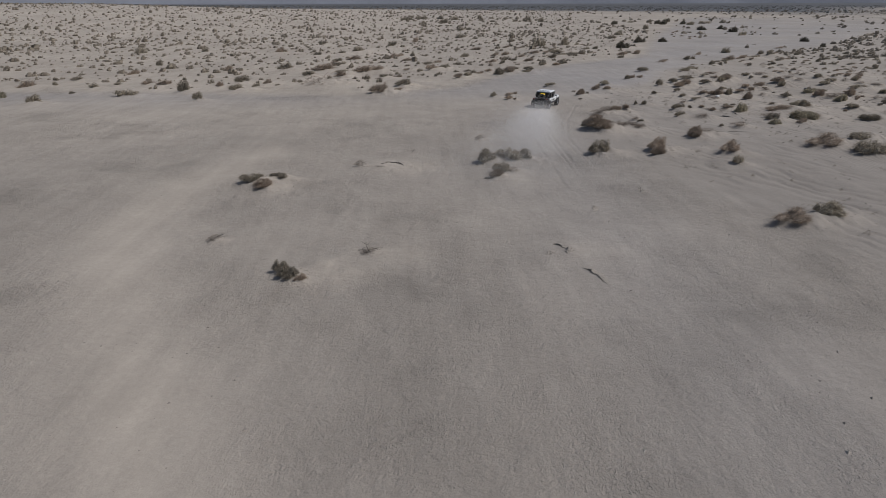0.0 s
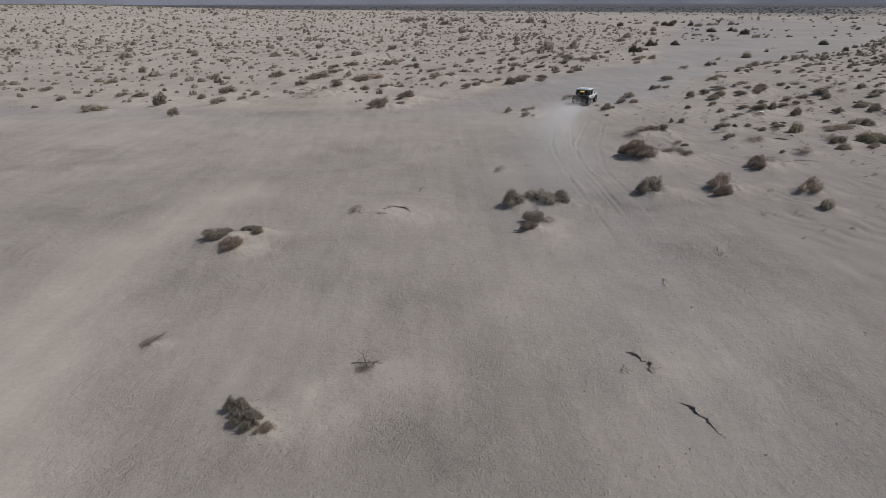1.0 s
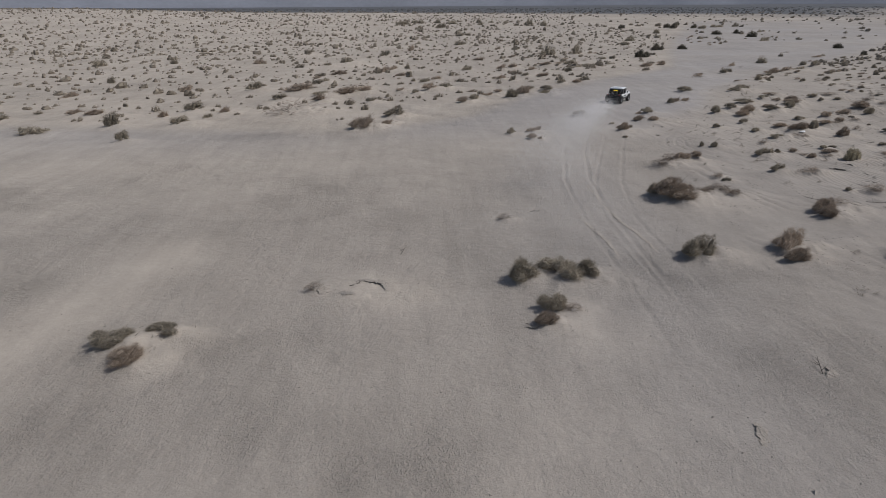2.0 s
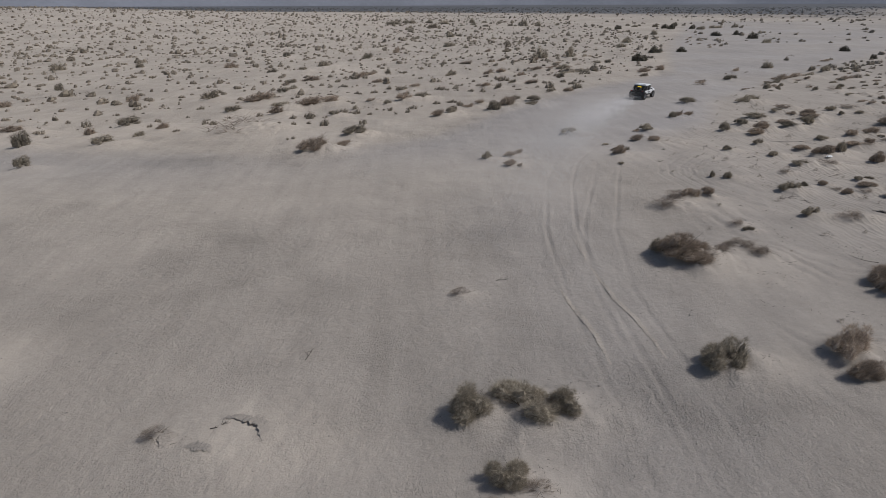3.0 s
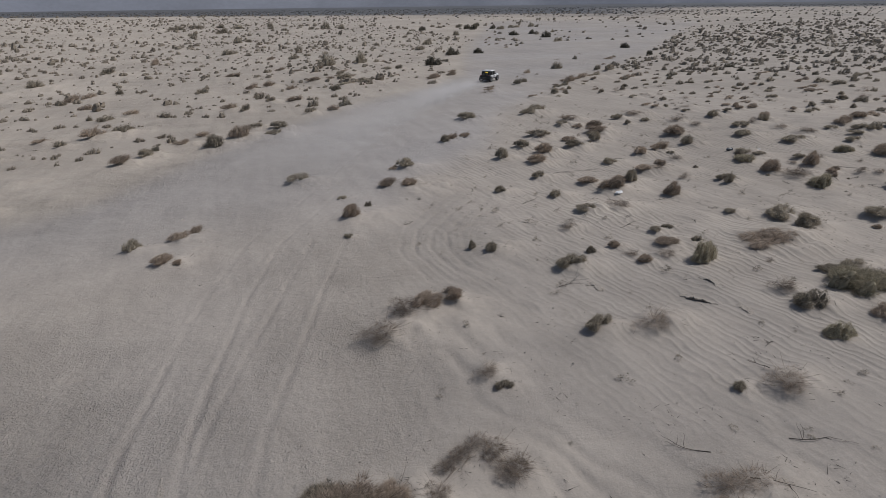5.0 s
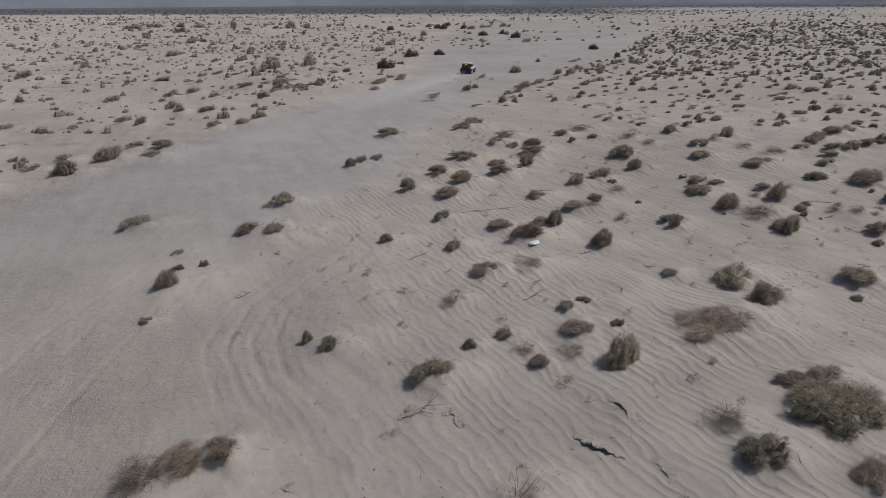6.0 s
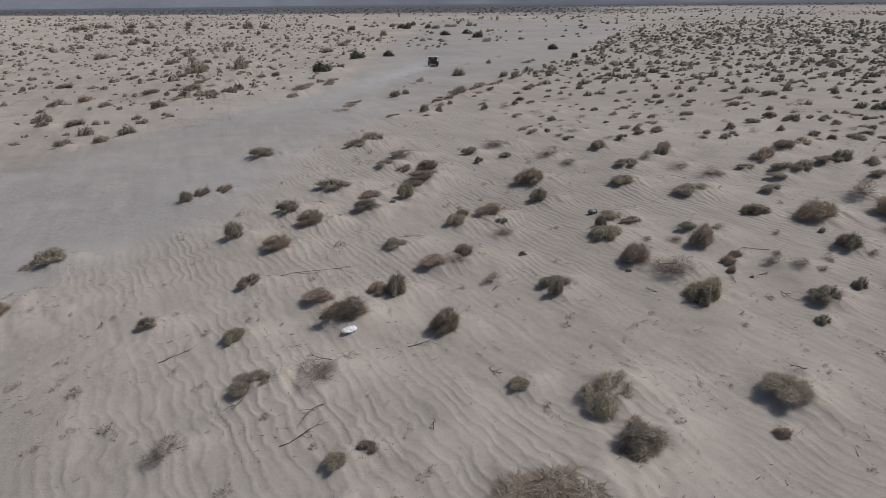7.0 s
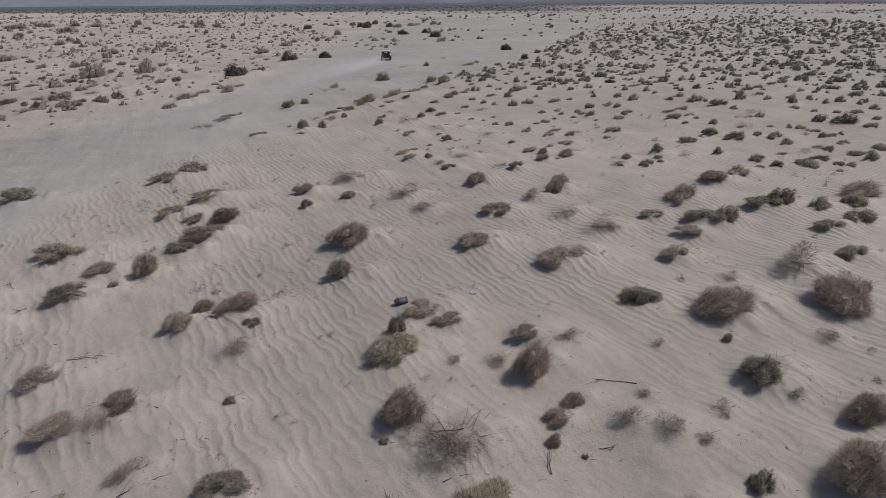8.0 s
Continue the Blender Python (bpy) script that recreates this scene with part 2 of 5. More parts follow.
# wheel ruts, fresh and old
off = from_line(RUT, XX, YY)
wobble = 0.05 * lumps(XX / 3, YY / 3, 41, 2)
for line, half, deep in ((RUT, 0.78, 0.042), (OLD_RUT, 0.8, 0.03), (ARC, 0.85, 0.018), (BEND, 0.35, 0.03), (BEND, 1.1, 0.026), (BEND, 1.75, 0.02)):
    d = np.abs(from_line(line, XX, YY) - half + wobble)
    broken = step(lumps(XX / 5, YY / 5, 47, 1), -0.9, 0.1)
    fade = (0.22 + 0.78 * (1 - step(YY, 56, 66)) if line is not BEND else 1.0) * (0.12 + 0.88 * step(YY, 28, 42))
    HEIGHT += deep * broken * fade * near * (0.6 * np.exp(-((d - 0.19) / 0.075) ** 2) - np.exp(-(d / 0.1) ** 2)) * (1 + 0.5 * lumps(XX / 0.7, YY / 0.7, 49, 1))
# the land rises gently far out, most towards the left of the wash
BEARING, AWAY = np.degrees(np.arctan2(XX - 10, YY - 30)), np.hypot(XX - 10, YY - 30)
HEIGHT -= 0.6 * step(AWAY, 62, 100)
HEIGHT += np.interp(BEARING, (-180, -60, -30, -17, 0, 20, 45, 90), (12, 12, 10.5, 7, 5.5, 4, 2.5, 0)) * step(AWAY, 170, 430)
DRIFT = 0.26 + 0.22 * step(-XX, -8, 10) + 0.11 * lumps(XX / 9, YY / 9, 51, 2) + 0.42 * in_left + 0.06 * in_right + 0.2 * step(YY, 40, 58) * (1 - in_right) * (1 - in_left) - 0.26 * in_right * (1 - step(XX + 0.4 * YY, 46, 60))
ROUGH = np.clip(0.75 + 0.35 * lumps(XX / 6, YY / 6, 55, 2) - 0.5 * in_right - 0.3 * ripple_zone - 0.35 * step(-beyond(LEFT_EDGE, XX, YY), 0, 4) * step(YY, 52, 62) * (1 - in_right), 0.15, 1)
swept_band = np.exp(-(from_line(SWATH, XX, YY) / 1.9) ** 2)
DRIFT += 0.3 * swept_band
ROUGH *= 1 - 0.75 * swept_band


def scrub_cover(x, y):
    """How densely dark scrub covers the plain far out; it thins towards a pale flat."""
    away, bearing = np.hypot(x - 10, y - 30), np.degrees(np.arctan2(x - 10, y - 30))
    return step(away + 50 * lumps(x / 120, y / 90, 61, 3), 390, 520) * (1 - 0.8 * step(bearing, 32, 44) * (1 - step(away, 900, 1300)))


SCRUB = scrub_cover(XX, YY)
WASH = np.maximum((1 - in_left) * (1 - in_right) * step(YY, 54, 72), 0.45 * np.exp(-(off / 4.5) ** 2)) * (0.75 + 0.3 * lumps(XX / 14, YY / 14, 63, 2)) * (1 - step(AWAY, 260, 420))
# a gravelly grey patch beside the ruts
gravel = np.exp(-(((XX - 6.5) / 2.1) ** 2 + ((YY - 49.2 - 0.28 * (XX - 6.5)) / 1.0) ** 2)) * (0.8 + 0.4 * lumps(XX / 0.9, YY / 0.9, 65, 2))
DRIFT -= 0.25 * gravel
ROUGH += 0.3 * gravel


def near_lines(lines, at, reach):
    a, b = np.searchsorted(lines, (at - reach, at + reach))
    return slice(max(a, 0), b)


HEAP, HEAP_DRIFT = np.zeros_like(HEIGHT), np.zeros_like(HEIGHT)


def mound(x, y, width, high):
    """Drift sand round a shrub, with a tail down the wind."""
    r = max(width, 0.3) * 2.6
    ys, xs = near_lines(GY, y, r), near_lines(GX, x, r)
    dx, dy = XX[ys, xs] - x - 0.28 * width, YY[ys, xs] - y
    dx = np.where(dx > 0, dx / 1.7, dx)
    bell = np.exp(-((dx * dx + dy * dy) / (0.5 * width * width)) ** 1.35) * (1 + 0.35 * lumps(XX[ys, xs] / width * 1.7, YY[ys, xs] / width * 1.7, 71, 2))
    fresh = high * bell * (1 + 0.3 * lumps(XX[ys, xs] / 0.45, YY[ys, xs] / 0.45, 73, 3))
    HEAP[ys, xs] = np.maximum(HEAP[ys, xs], fresh) + 0.3 * np.minimum(HEAP[ys, xs], fresh)
    HEAP_DRIFT[ys, xs] = np.maximum(HEAP_DRIFT[ys, xs], 0.3 * bell)
    ROUGH[ys, xs] *= 1 - 0.3 * np.clip(bell, 0, 1)


def ground_z(x, y):
    i, j = np.clip(np.searchsorted(GX, x) - 1, 0, len(GX) - 2), np.clip(np.searchsorted(GY, y) - 1, 0, len(GY) - 2)
    u, v = (x - GX[i]) / (GX[i + 1] - GX[i]), (y - GY[j]) / (GY[j + 1] - GY[j])
    return (HEIGHT[j, i] * (1 - u) + HEIGHT[j, i + 1] * u) * (1 - v) + (HEIGHT[j + 1, i] * (1 - u) + HEIGHT[j + 1, i + 1] * u) * v


def sheet(name, vertices, faces, mat, smooth=False):
    """A mesh from arrays of places and of faces of one size."""
    me = bpy.data.meshes.new(name)
    vertices, faces = np.asarray(vertices, np.float32), np.asarray(faces, np.int32)
    me.vertices.add(len(vertices))
    me.vertices.foreach_set("co", vertices.ravel())
    me.loops.add(faces.size)
    me.loops.foreach_set("vertex_index", faces.ravel())
    me.polygons.add(len(faces))
    me.polygons.foreach_set("loop_start", np.arange(len(faces), dtype=np.int32) * faces.shape[1])
    me.polygons.foreach_set("use_smooth", np.full(len(faces), smooth))
    me.update(calc_edges=True)
    me.materials.append(mat)
    return me


def lay_ground():
    w, h = len(GX), len(GY)
    k = (np.arange(h - 1)[:, None] * w + np.arange(w - 1)).ravel()
    me = sheet("ground", np.stack((XX, YY, HEIGHT), -1).reshape(-1, 3), np.stack((k, k + 1, k + w + 1, k + w), -1), SAND, True)
    for name, values in (("drift", DRIFT), ("rough", ROUGH), ("scrub", SCRUB), ("wash", WASH), ("ripple", ripple_zone * np.clip(0.7 + 0.6 * lumps(XX / 2.6, YY / 2.8, 37, 2), 0.2, 1))):
        me.attributes.new(name, "FLOAT", "POINT").data.foreach_set("value", np.clip(values, 0, 1).astype(np.float32).ravel())
    tagged(new("ground", me), "pale grey-tan desert sand with wind ripples and wheel ruts", "ground", kind="structure")


# ---- shrubs ----
RNG = np.random.default_rng(12)


def part(name, me, parent, label=""):
    ob = new(name, me)
    ob.parent = parent
    return tagged(ob, label) if label else ob


def blades(base, way, length, width):
    """Thin triangles from base along way."""
    side = np.cross(way, RNG.normal(size=way.shape))
    side /= np.linalg.norm(side, axis=1)[:, None] + 1e-9
    v = np.stack((base - side * width[:, None] / 2, base + side * width[:, None] / 2, base + way * length[:, None]), 1)
    return v.reshape(-1, 3)


def unit(v):
    return v / (np.linalg.norm(v, axis=1)[:, None] + 1e-9)


def dome(x, y, z, reach, tall, sides=7, rough=0.2):
    """An uneven leafy clump: a dome of jittered rings."""
    rings = []
    for w, h in ((0.9, 0.0), (1.0, 0.4), (0.66, 0.82)):
        turn = RNG.uniform(0, 1) + np.arange(sides) * 2 * math.pi / sides
        out = reach * w * RNG.uniform(1 - rough, 1 + rough, sides)
        rings.append(np.stack((x + np.cos(turn) * out, y + np.sin(turn) * out, z + tall * h * RNG.uniform(1 - rough, 1 + rough, sides)), 1))
    top, n, tris = np.array([x, y, z + tall]), np.roll(np.arange(sides), -1), []
    for low, high in zip(rings, rings[1:]):
        tris += [np.stack((low, low[n], high[n]), 1), np.stack((low, high[n], high), 1)]
    tris.append(np.stack((rings[-1], rings[-1][n], np.tile(top, (sides, 1))), 1))
    return np.concatenate(tris).reshape(-1, 3)


def crown_points(count, lobes, lean, size, thin, stray=0.15, heart=False):
    """Leaves and sprigs of a crown one metre wide and one high: uneven lobes under a dome, dense outside, with some stray sprigs."""
    a, r = RNG.uniform(0, 2 * math.pi, lobes), np.sqrt(RNG.uniform(0, 1, lobes)) * 0.40
    reach = RNG.uniform(0.08, 0.2, lobes)
    roof = np.sqrt(np.maximum(1 - ((r + 0.4 * reach) / 0.52) ** 2, 0.04)) * RNG.uniform(0.42, 1.0, lobes)
    tall = np.minimum(RNG.uniform(0.3, 0.5, lobes), roof)
    pick = RNG.choice(lobes, count, p=reach**2 / np.sum(reach**2))
    d = unit(RNG.normal(size=(count, 3)))
    d[:, 2] = np.where(RNG.random(count) < 0.75, np.abs(d[:, 2]), d[:, 2])
    deep = RNG.uniform(0.55, 1.0, count) ** 0.5
    base = np.stack(((r * np.cos(a))[pick] + d[:, 0] * reach[pick] * deep, (r * np.sin(a))[pick] + d[:, 1] * reach[pick] * deep, (roof - tall)[pick] + d[:, 2] * tall[pick] * deep), 1)
    skirt = RNG.random(count) < 0.3
    base[skirt, 2] *= RNG.uniform(0.0, 0.8, skirt.sum())
    base[:, 2] = np.clip(base[:, 2], 0.01, None)
    base[:, 0] += lean * (base[:, 2] - 0.35)
    way = unit(d * np.array([0.9, 0.9, 0.9]) + RNG.normal(size=(count, 3)) * 0.5 + np.array([lean * 0.9, 0, 0.35]))
    long = np.where(RNG.random(count) < stray, 1.9, 1.0)
    leaves = blades(base, way, RNG.uniform(0.6, 1.4, count) * size * long, RNG.uniform(0.6, 1.4, count) * thin / long)
    if not heart:
        return leaves
    inner = []
    for x, y, w, top, t in zip(r * np.cos(a), r * np.sin(a), reach, roof, tall):
        low = max(top - 1.7 * t, 0.0)
        tris = dome(x, y, low, w * 0.72, (top - low) * 0.76)
        tris[:, 0] += lean * (tris[:, 2] - 0.35)
        inner.append(tris)
    return np.concatenate(inner + [leaves])


def stem_points(count, lean, spread_out, high, thick):
    """Bare stems that fan out from the foot, each of three bent lengths."""
    out = []
    for _ in range(count):
        a, p = RNG.uniform(0, 2 * math.pi), np.array([RNG.normal() * 0.02, RNG.normal() * 0.02, -0.05])
        way = np.array([math.cos(a) * spread_out + lean * 0.5, math.sin(a) * spread_out, RNG.uniform(0.5, 1.2) * high])
        w = thick
        for k in range(3):
            q = p + way * RNG.uniform(0.22, 0.36)
            side = np.cross(q - p, RNG.normal(size=3))
            side /= np.linalg.norm(side) + 1e-9
            out.append(np.array([p - side * w, p + side * w, q + side * w * 0.6, p - side * w, q + side * w * 0.6, q - side * w * 0.6]))
            p, w = q, w * 0.6
            way = way + RNG.normal(size=3) * 0.25 * np.array([1, 1, 0.6])
    return np.concatenate(out)


def triangles(name, points, mat):
    return sheet(name, points, np.arange(len(points)).reshape(-1, 3), mat)


KINDS = {
    "sage": ("sagebrush", SAGE, "grey-olive sagebrush with feathery twigs on a sand mound", dict(lobes=15, lean=0.12, size=0.10, thin=0.015, stray=0.22)),
    "brush": ("dry_shrub", BRUSH, "dry brown shrub combed over by the wind on sand", dict(lobes=13, lean=0.34, size=0.125, thin=0.0135, stray=0.3)),
    "green": ("olive_shrub", GREEN, "bushy olive-tan desert shrub with dense upright sprigs", dict(lobes=20, lean=0.08, size=0.09, thin=0.017, stray=0.22)),
    "dark": ("creosote_bush", DARK, "dark rounded creosote bush standing on bare sand", dict(lobes=16, lean=0.04, size=0.08, thin=0.026)),
    "dead": ("dead_shrub", DEAD, "sparse grey dead shrub with tangled twigs in sand", dict(lobes=9, lean=0.2, size=0.17, thin=0.012, stray=0.3)),
}
DENSE, THIN, SPARSE = 8000, 2600, 900
PROTOTYPES = {}
for kind_, (name_, mat_, label_, sizes_) in KINDS.items():
    for v_ in range(5):
        woody_ = triangles(name_ + "_wood", stem_points(26 if kind_ == "dead" else 16, sizes_["lean"], 0.62 if kind_ == "dead" else 0.36, 0.5 if kind_ == "dead" else 0.6, 0.011), STEM)
        for count_ in (DENSE, THIN, SPARSE):
            more_ = {DENSE: (1.0, 0.62), THIN: (1.15, 1.0), SPARSE: (1.45, 1.7)}[count_]
            finer_ = dict(sizes_, size=sizes_["size"] * more_[0], thin=sizes_["thin"] * more_[1], heart=kind_ != "dead")
            crown_ = crown_points(count=count_ // 7 if kind_ == "dead" else count_, **finer_)
            PROTOTYPES[kind_, v_, count_] = woody_, triangles(name_ + "_crown", crown_, mat_)
PLANTED = []
FLIGHT = [(0, 10), (0, 24), (8, 46), (24, 56), (36, 60), (56, 72)]


def shrub(x, y, width, high, kind):
    """Marks a shrub and heaps the sand round it."""
    if width < 4:
        mound(x, y, width, (0.10 if kind in ("green", "dark") else 0.25) * min(width, 1.6))
    PLANTED.append((x, y, width, high, kind))


def plant(x, y, width, high, kind):
    name, mat, label, _ = KINDS[kind]
    if kind == "dead":
        width, high = width * 1.25, high * 1.1
    root = tagged(new(name), label, "shrub", "desert shrubs")
    beside = float(from_line(FLIGHT, np.array([x]), np.array([y]))[0])
    stems, crown = PROTOTYPES[kind, int(RNG.integers(0, 5)), DENSE if beside < 13 else THIN if beside < 34 else SPARSE]
    width, high = (width, high) if beside < 30 else (width * 1.1, high * 1.12)
    part("woody_base", stems, root)
    part("crown", crown, root)
    turn = RNG.uniform(-35, 35)
    root.matrix_basis = pose(x, y, float(ground_z(x, y)) - 0.03 * width, 0, 0, turn) @ Matrix.Diagonal((width * 1.1, width * RNG.uniform(0.7, 0.95), max(high * 1.02, 0.12), 1))


# drift sand heaped behind the larger shrubs
mound(16.9, 45.7, 2.44, 0.13)
mound(17.9, 52.9, 2.38, 0.15)
mound(25.6, 50.1, 1.94, 0.10)
mound(22.8, 43.2, 1.57, 0.12)
mound(23.4, 58.1, 1.31, 0.15)
mound(25.8, 55.0, 1.25, 0.15)
mound(22.7, 68.4, 2.64, 0.16)
mound(18.5, 64.4, 1.79, 0.19)
mound(50.3, 63.4, 1.18, 0.12)
mound(47.5, 65.3, 1.21, 0.12)
mound(-2.6, 35.7, 2.3, 0.17)
mound(6.3, 21.6, 1.5, 0.12)
mound(-4.2, 20.3, 1.76, 0.14)
mound(-1.7, 21.8, 1.38, 0.05)
mound(36.8, 50.7, 1.27, 0.14)
mound(21.9, 69.3, 2.18, 0.14)
mound(18.1, 64.0, 2.13, 0.14)
mound(23.8, 72.7, 1.56, 0.14)
mound(30.5, 61.0, 2.08, 0.09)
mound(41.1, 69.7, 1.59, 0.09)
mound(39.2, 65.2, 1.29, 0.12)
mound(15.7, 44.4, 2.60, 0.09)
mound(5.3, 32.2, 1.95, 0.09)
mound(10.0, 62.4, 1.91, 0.07)
mound(50.7, 59.4, 1.68, 0.07)
shrub(-4.80, 19.30, 0.46, 0.26, "brush")
shrub(-5.30, 19.60, 0.79, 0.45, "sage")
shrub(-5.70, 20.10, 0.70, 0.57, "sage")
shrub(-2.40, 22.10, 0.45, 0.20, "dead")
shrub(-9.50, 23.60, 0.48, 0.21, "dead")
shrub(17.80, 24.10, 1.56, 0.58, "brush")
shrub(20.00, 24.90, 1.39, 0.68, "sage")
shrub(-9.20, 31.30, 1.05, 0.52, "brush")
shrub(-10.10, 32.20, 1.47, 0.57, "sage")
shrub(-8.70, 32.70, 1.09, 0.36, "sage")
shrub(4.60, 32.80, 0.83, 0.54, "brush")
shrub(5.70, 33.40, 0.58, 0.26, "dead")
shrub(5.10, 33.80, 1.11, 0.85, "sage")
shrub(20.70, 34.50, 0.74, 0.71, "sage")
shrub(7.00, 36.00, 1.07, 0.68, "sage")
shrub(5.80, 36.20, 1.84, 0.97, "sage")
shrub(4.40, 36.30, 1.35, 0.88, "sage")
shrub(31.50, 36.80, 2.11, 1.07, "sage")
shrub(16.50, 37.00, 1.01, 0.57, "brush")
shrub(21.50, 37.10, 1.26, 0.80, "brush")
shrub(12.60, 38.00, 1.47, 1.00, "sage")
shrub(16.80, 38.20, 1.36, 0.84, "brush")
shrub(29.90, 39.30, 2.48, 0.78, "brush")
shrub(33.70, 40.80, 1.72, 0.60, "sage")
shrub(21.40, 42.10, 1.05, 0.56, "brush")
shrub(21.80, 43.00, 1.09, 0.72, "brush")
shrub(23.00, 43.60, 1.20, 0.34, "dead")
shrub(15.40, 45.10, 0.83, 0.37, "dead")
shrub(15.00, 45.10, 1.40, 0.62, "brush")
shrub(14.60, 45.70, 1.60, 1.12, "brush")
shrub(15.40, 45.80, 0.93, 0.42, "dead")
shrub(27.10, 46.10, 1.09, 0.37, "dead")
shrub(18.50, 46.10, 0.66, 0.26, "dead")
shrub(15.50, 45.90, 0.90, 0.42, "brush")
shrub(14.20, 46.30, 1.25, 1.08, "sage")
shrub(25.80, 46.50, 0.48, 0.22, "sage")
shrub(17.80, 46.80, 0.84, 0.32, "dead")
shrub(31.10, 47.50, 0.90, 0.54, "green")
shrub(40.20, 48.10, 1.70, 0.83, "sage")
shrub(19.60, 48.90, 0.50, 0.31, "sage")
shrub(31.90, 49.18, 1.12, 0.66, "sage")
shrub(35.02, 49.72, 2.44, 1.10, "green")
shrub(19.40, 49.70, 0.68, 0.30, "dead")
shrub(36.10, 49.70, 0.83, 0.37, "dead")
shrub(25.70, 50.10, 1.21, 0.35, "dead")
shrub(23.80, 50.40, 0.90, 0.58, "sage")
shrub(35.80, 50.50, 1.19, 0.58, "sage")
shrub(17.00, 52.60, 1.31, 0.39, "dead")
shrub(33.90, 52.70, 0.27, 0.12, "dead")
shrub(41.90, 53.60, 0.38, 0.21, "brush")
shrub(31.52, 53.86, 1.23, 1.04, "green")
shrub(20.00, 53.90, 0.88, 0.43, "brush")
shrub(18.30, 54.00, 1.12, 0.45, "dead")
shrub(35.46, 54.03, 2.41, 0.48, "brush")
shrub(19.10, 54.10, 1.29, 0.42, "brush")
shrub(43.32, 54.50, 1.49, 0.29, "sage")
shrub(38.23, 54.57, 1.29, 0.69, "sage")
shrub(29.00, 54.58, 0.58, 0.40, "brush")
shrub(30.19, 54.68, 0.83, 0.20, "dead")
shrub(25.70, 55.10, 1.16, 0.69, "sage")
shrub(32.50, 55.40, 0.47, 0.40, "sage")
shrub(29.00, 55.50, 0.52, 0.17, "dead")
shrub(31.13, 55.70, 1.06, 0.26, "brush")
shrub(38.84, 56.38, 1.59, 0.57, "sage")
shrub(27.50, 56.30, 0.49, 0.29, "sage")
shrub(28.80, 56.40, 0.60, 0.28, "brush")
shrub(47.80, 56.60, 0.48, 0.27, "sage")
shrub(53.16, 56.76, 1.21, 0.91, "brush")
shrub(31.75, 57.19, 0.68, 0.18, "sage")
shrub(32.50, 57.30, 0.51, 0.27, "sage")
shrub(49.20, 57.50, 1.11, 0.42, "sage")
shrub(51.30, 57.60, 0.51, 0.48, "sage")
shrub(37.06, 57.82, 0.71, 0.14, "sage")
shrub(23.30, 57.70, 0.65, 0.42, "sage")
shrub(55.41, 57.88, 0.99, 0.61, "brush")
shrub(22.70, 58.60, 0.39, 0.44, "sage")
shrub(51.30, 59.00, 0.38, 0.17, "dead")
shrub(54.70, 59.10, 0.37, 0.17, "dead")
shrub(28.00, 59.20, 0.69, 0.31, "dead")
shrub(52.40, 59.60, 0.55, 0.25, "dead")
shrub(50.70, 59.60, 0.65, 0.28, "dead")
shrub(54.59, 60.01, 1.29, 0.61, "sage")
shrub(48.60, 59.90, 0.15, 0.17, "sage")
shrub(50.20, 60.20, 0.61, 0.28, "dead")
shrub(31.80, 60.40, 1.16, 0.33, "dead")
shrub(48.20, 60.51, 0.33, 0.28, "brush")
shrub(58.00, 60.50, 0.60, 0.27, "dead")
shrub(30.27, 60.88, 1.08, 0.21, "sage")
shrub(51.30, 60.90, 0.35, 0.16, "dead")
shrub(48.69, 61.07, 0.65, 0.28, "brush")
shrub(10.30, 61.20, 0.40, 0.20, "brush")
shrub(46.11, 61.48, 1.39, 0.60, "dead")
shrub(36.40, 61.40, 0.92, 0.89, "brush")
shrub(61.20, 61.40, 0.56, 0.42, "sage")
shrub(60.40, 61.59, 1.91, 0.84, "brush")
shrub(49.40, 61.40, 0.69, 0.27, "brush")
shrub(9.70, 61.60, 0.86, 0.39, "brush")
shrub(55.44, 61.80, 0.34, 0.18, "brush")
shrub(40.90, 61.70, 0.71, 0.63, "sage")
shrub(-41.10, 61.70, 1.44, 0.79, "sage")
shrub(17.70, 61.80, 0.43, 0.21, "sage")
shrub(44.70, 62.30, 0.23, 0.15, "sage")
shrub(41.19, 62.32, 1.04, 0.41, "sage")
shrub(53.40, 62.60, 0.33, 0.15, "dead")
shrub(45.35, 62.79, 1.08, 0.97, "brush")
shrub(49.26, 62.98, 1.00, 1.04, "brush")
shrub(33.50, 63.20, 1.43, 0.68, "brush")
shrub(-24.50, 63.30, 1.12, 0.70, "sage")
shrub(64.31, 63.49, 1.14, 0.50, "sage")
shrub(61.59, 63.72, 1.42, 0.71, "dead")
shrub(51.09, 63.69, 0.66, 0.21, "dead")
shrub(56.58, 62.91, 1.90, 0.91, "brush")
shrub(8.20, 63.60, 0.84, 0.55, "sage")
shrub(30.10, 63.70, 0.95, 0.34, "sage")
shrub(39.40, 63.70, 0.60, 0.27, "dead")
shrub(48.70, 63.90, 0.48, 0.21, "dead")
shrub(18.30, 64.10, 0.89, 0.87, "brush")
shrub(10.20, 64.20, 0.93, 0.40, "brush")
shrub(35.80, 64.30, 0.87, 0.84, "sage")
shrub(47.50, 64.40, 0.38, 0.17, "dead")
shrub(50.00, 64.50, 0.84, 0.23, "sage")
shrub(54.82, 64.79, 1.30, 0.61, "green")
shrub(35.20, 64.70, 0.83, 0.32, "brush")
shrub(33.00, 64.90, 1.18, 0.36, "brush")
shrub(10.90, 64.90, 0.58, 0.48, "brush")
shrub(46.06, 65.49, 1.59, 0.59, "green")
shrub(41.64, 65.26, 0.37, 0.16, "sage")
shrub(68.51, 65.65, 1.33, 0.56, "sage")
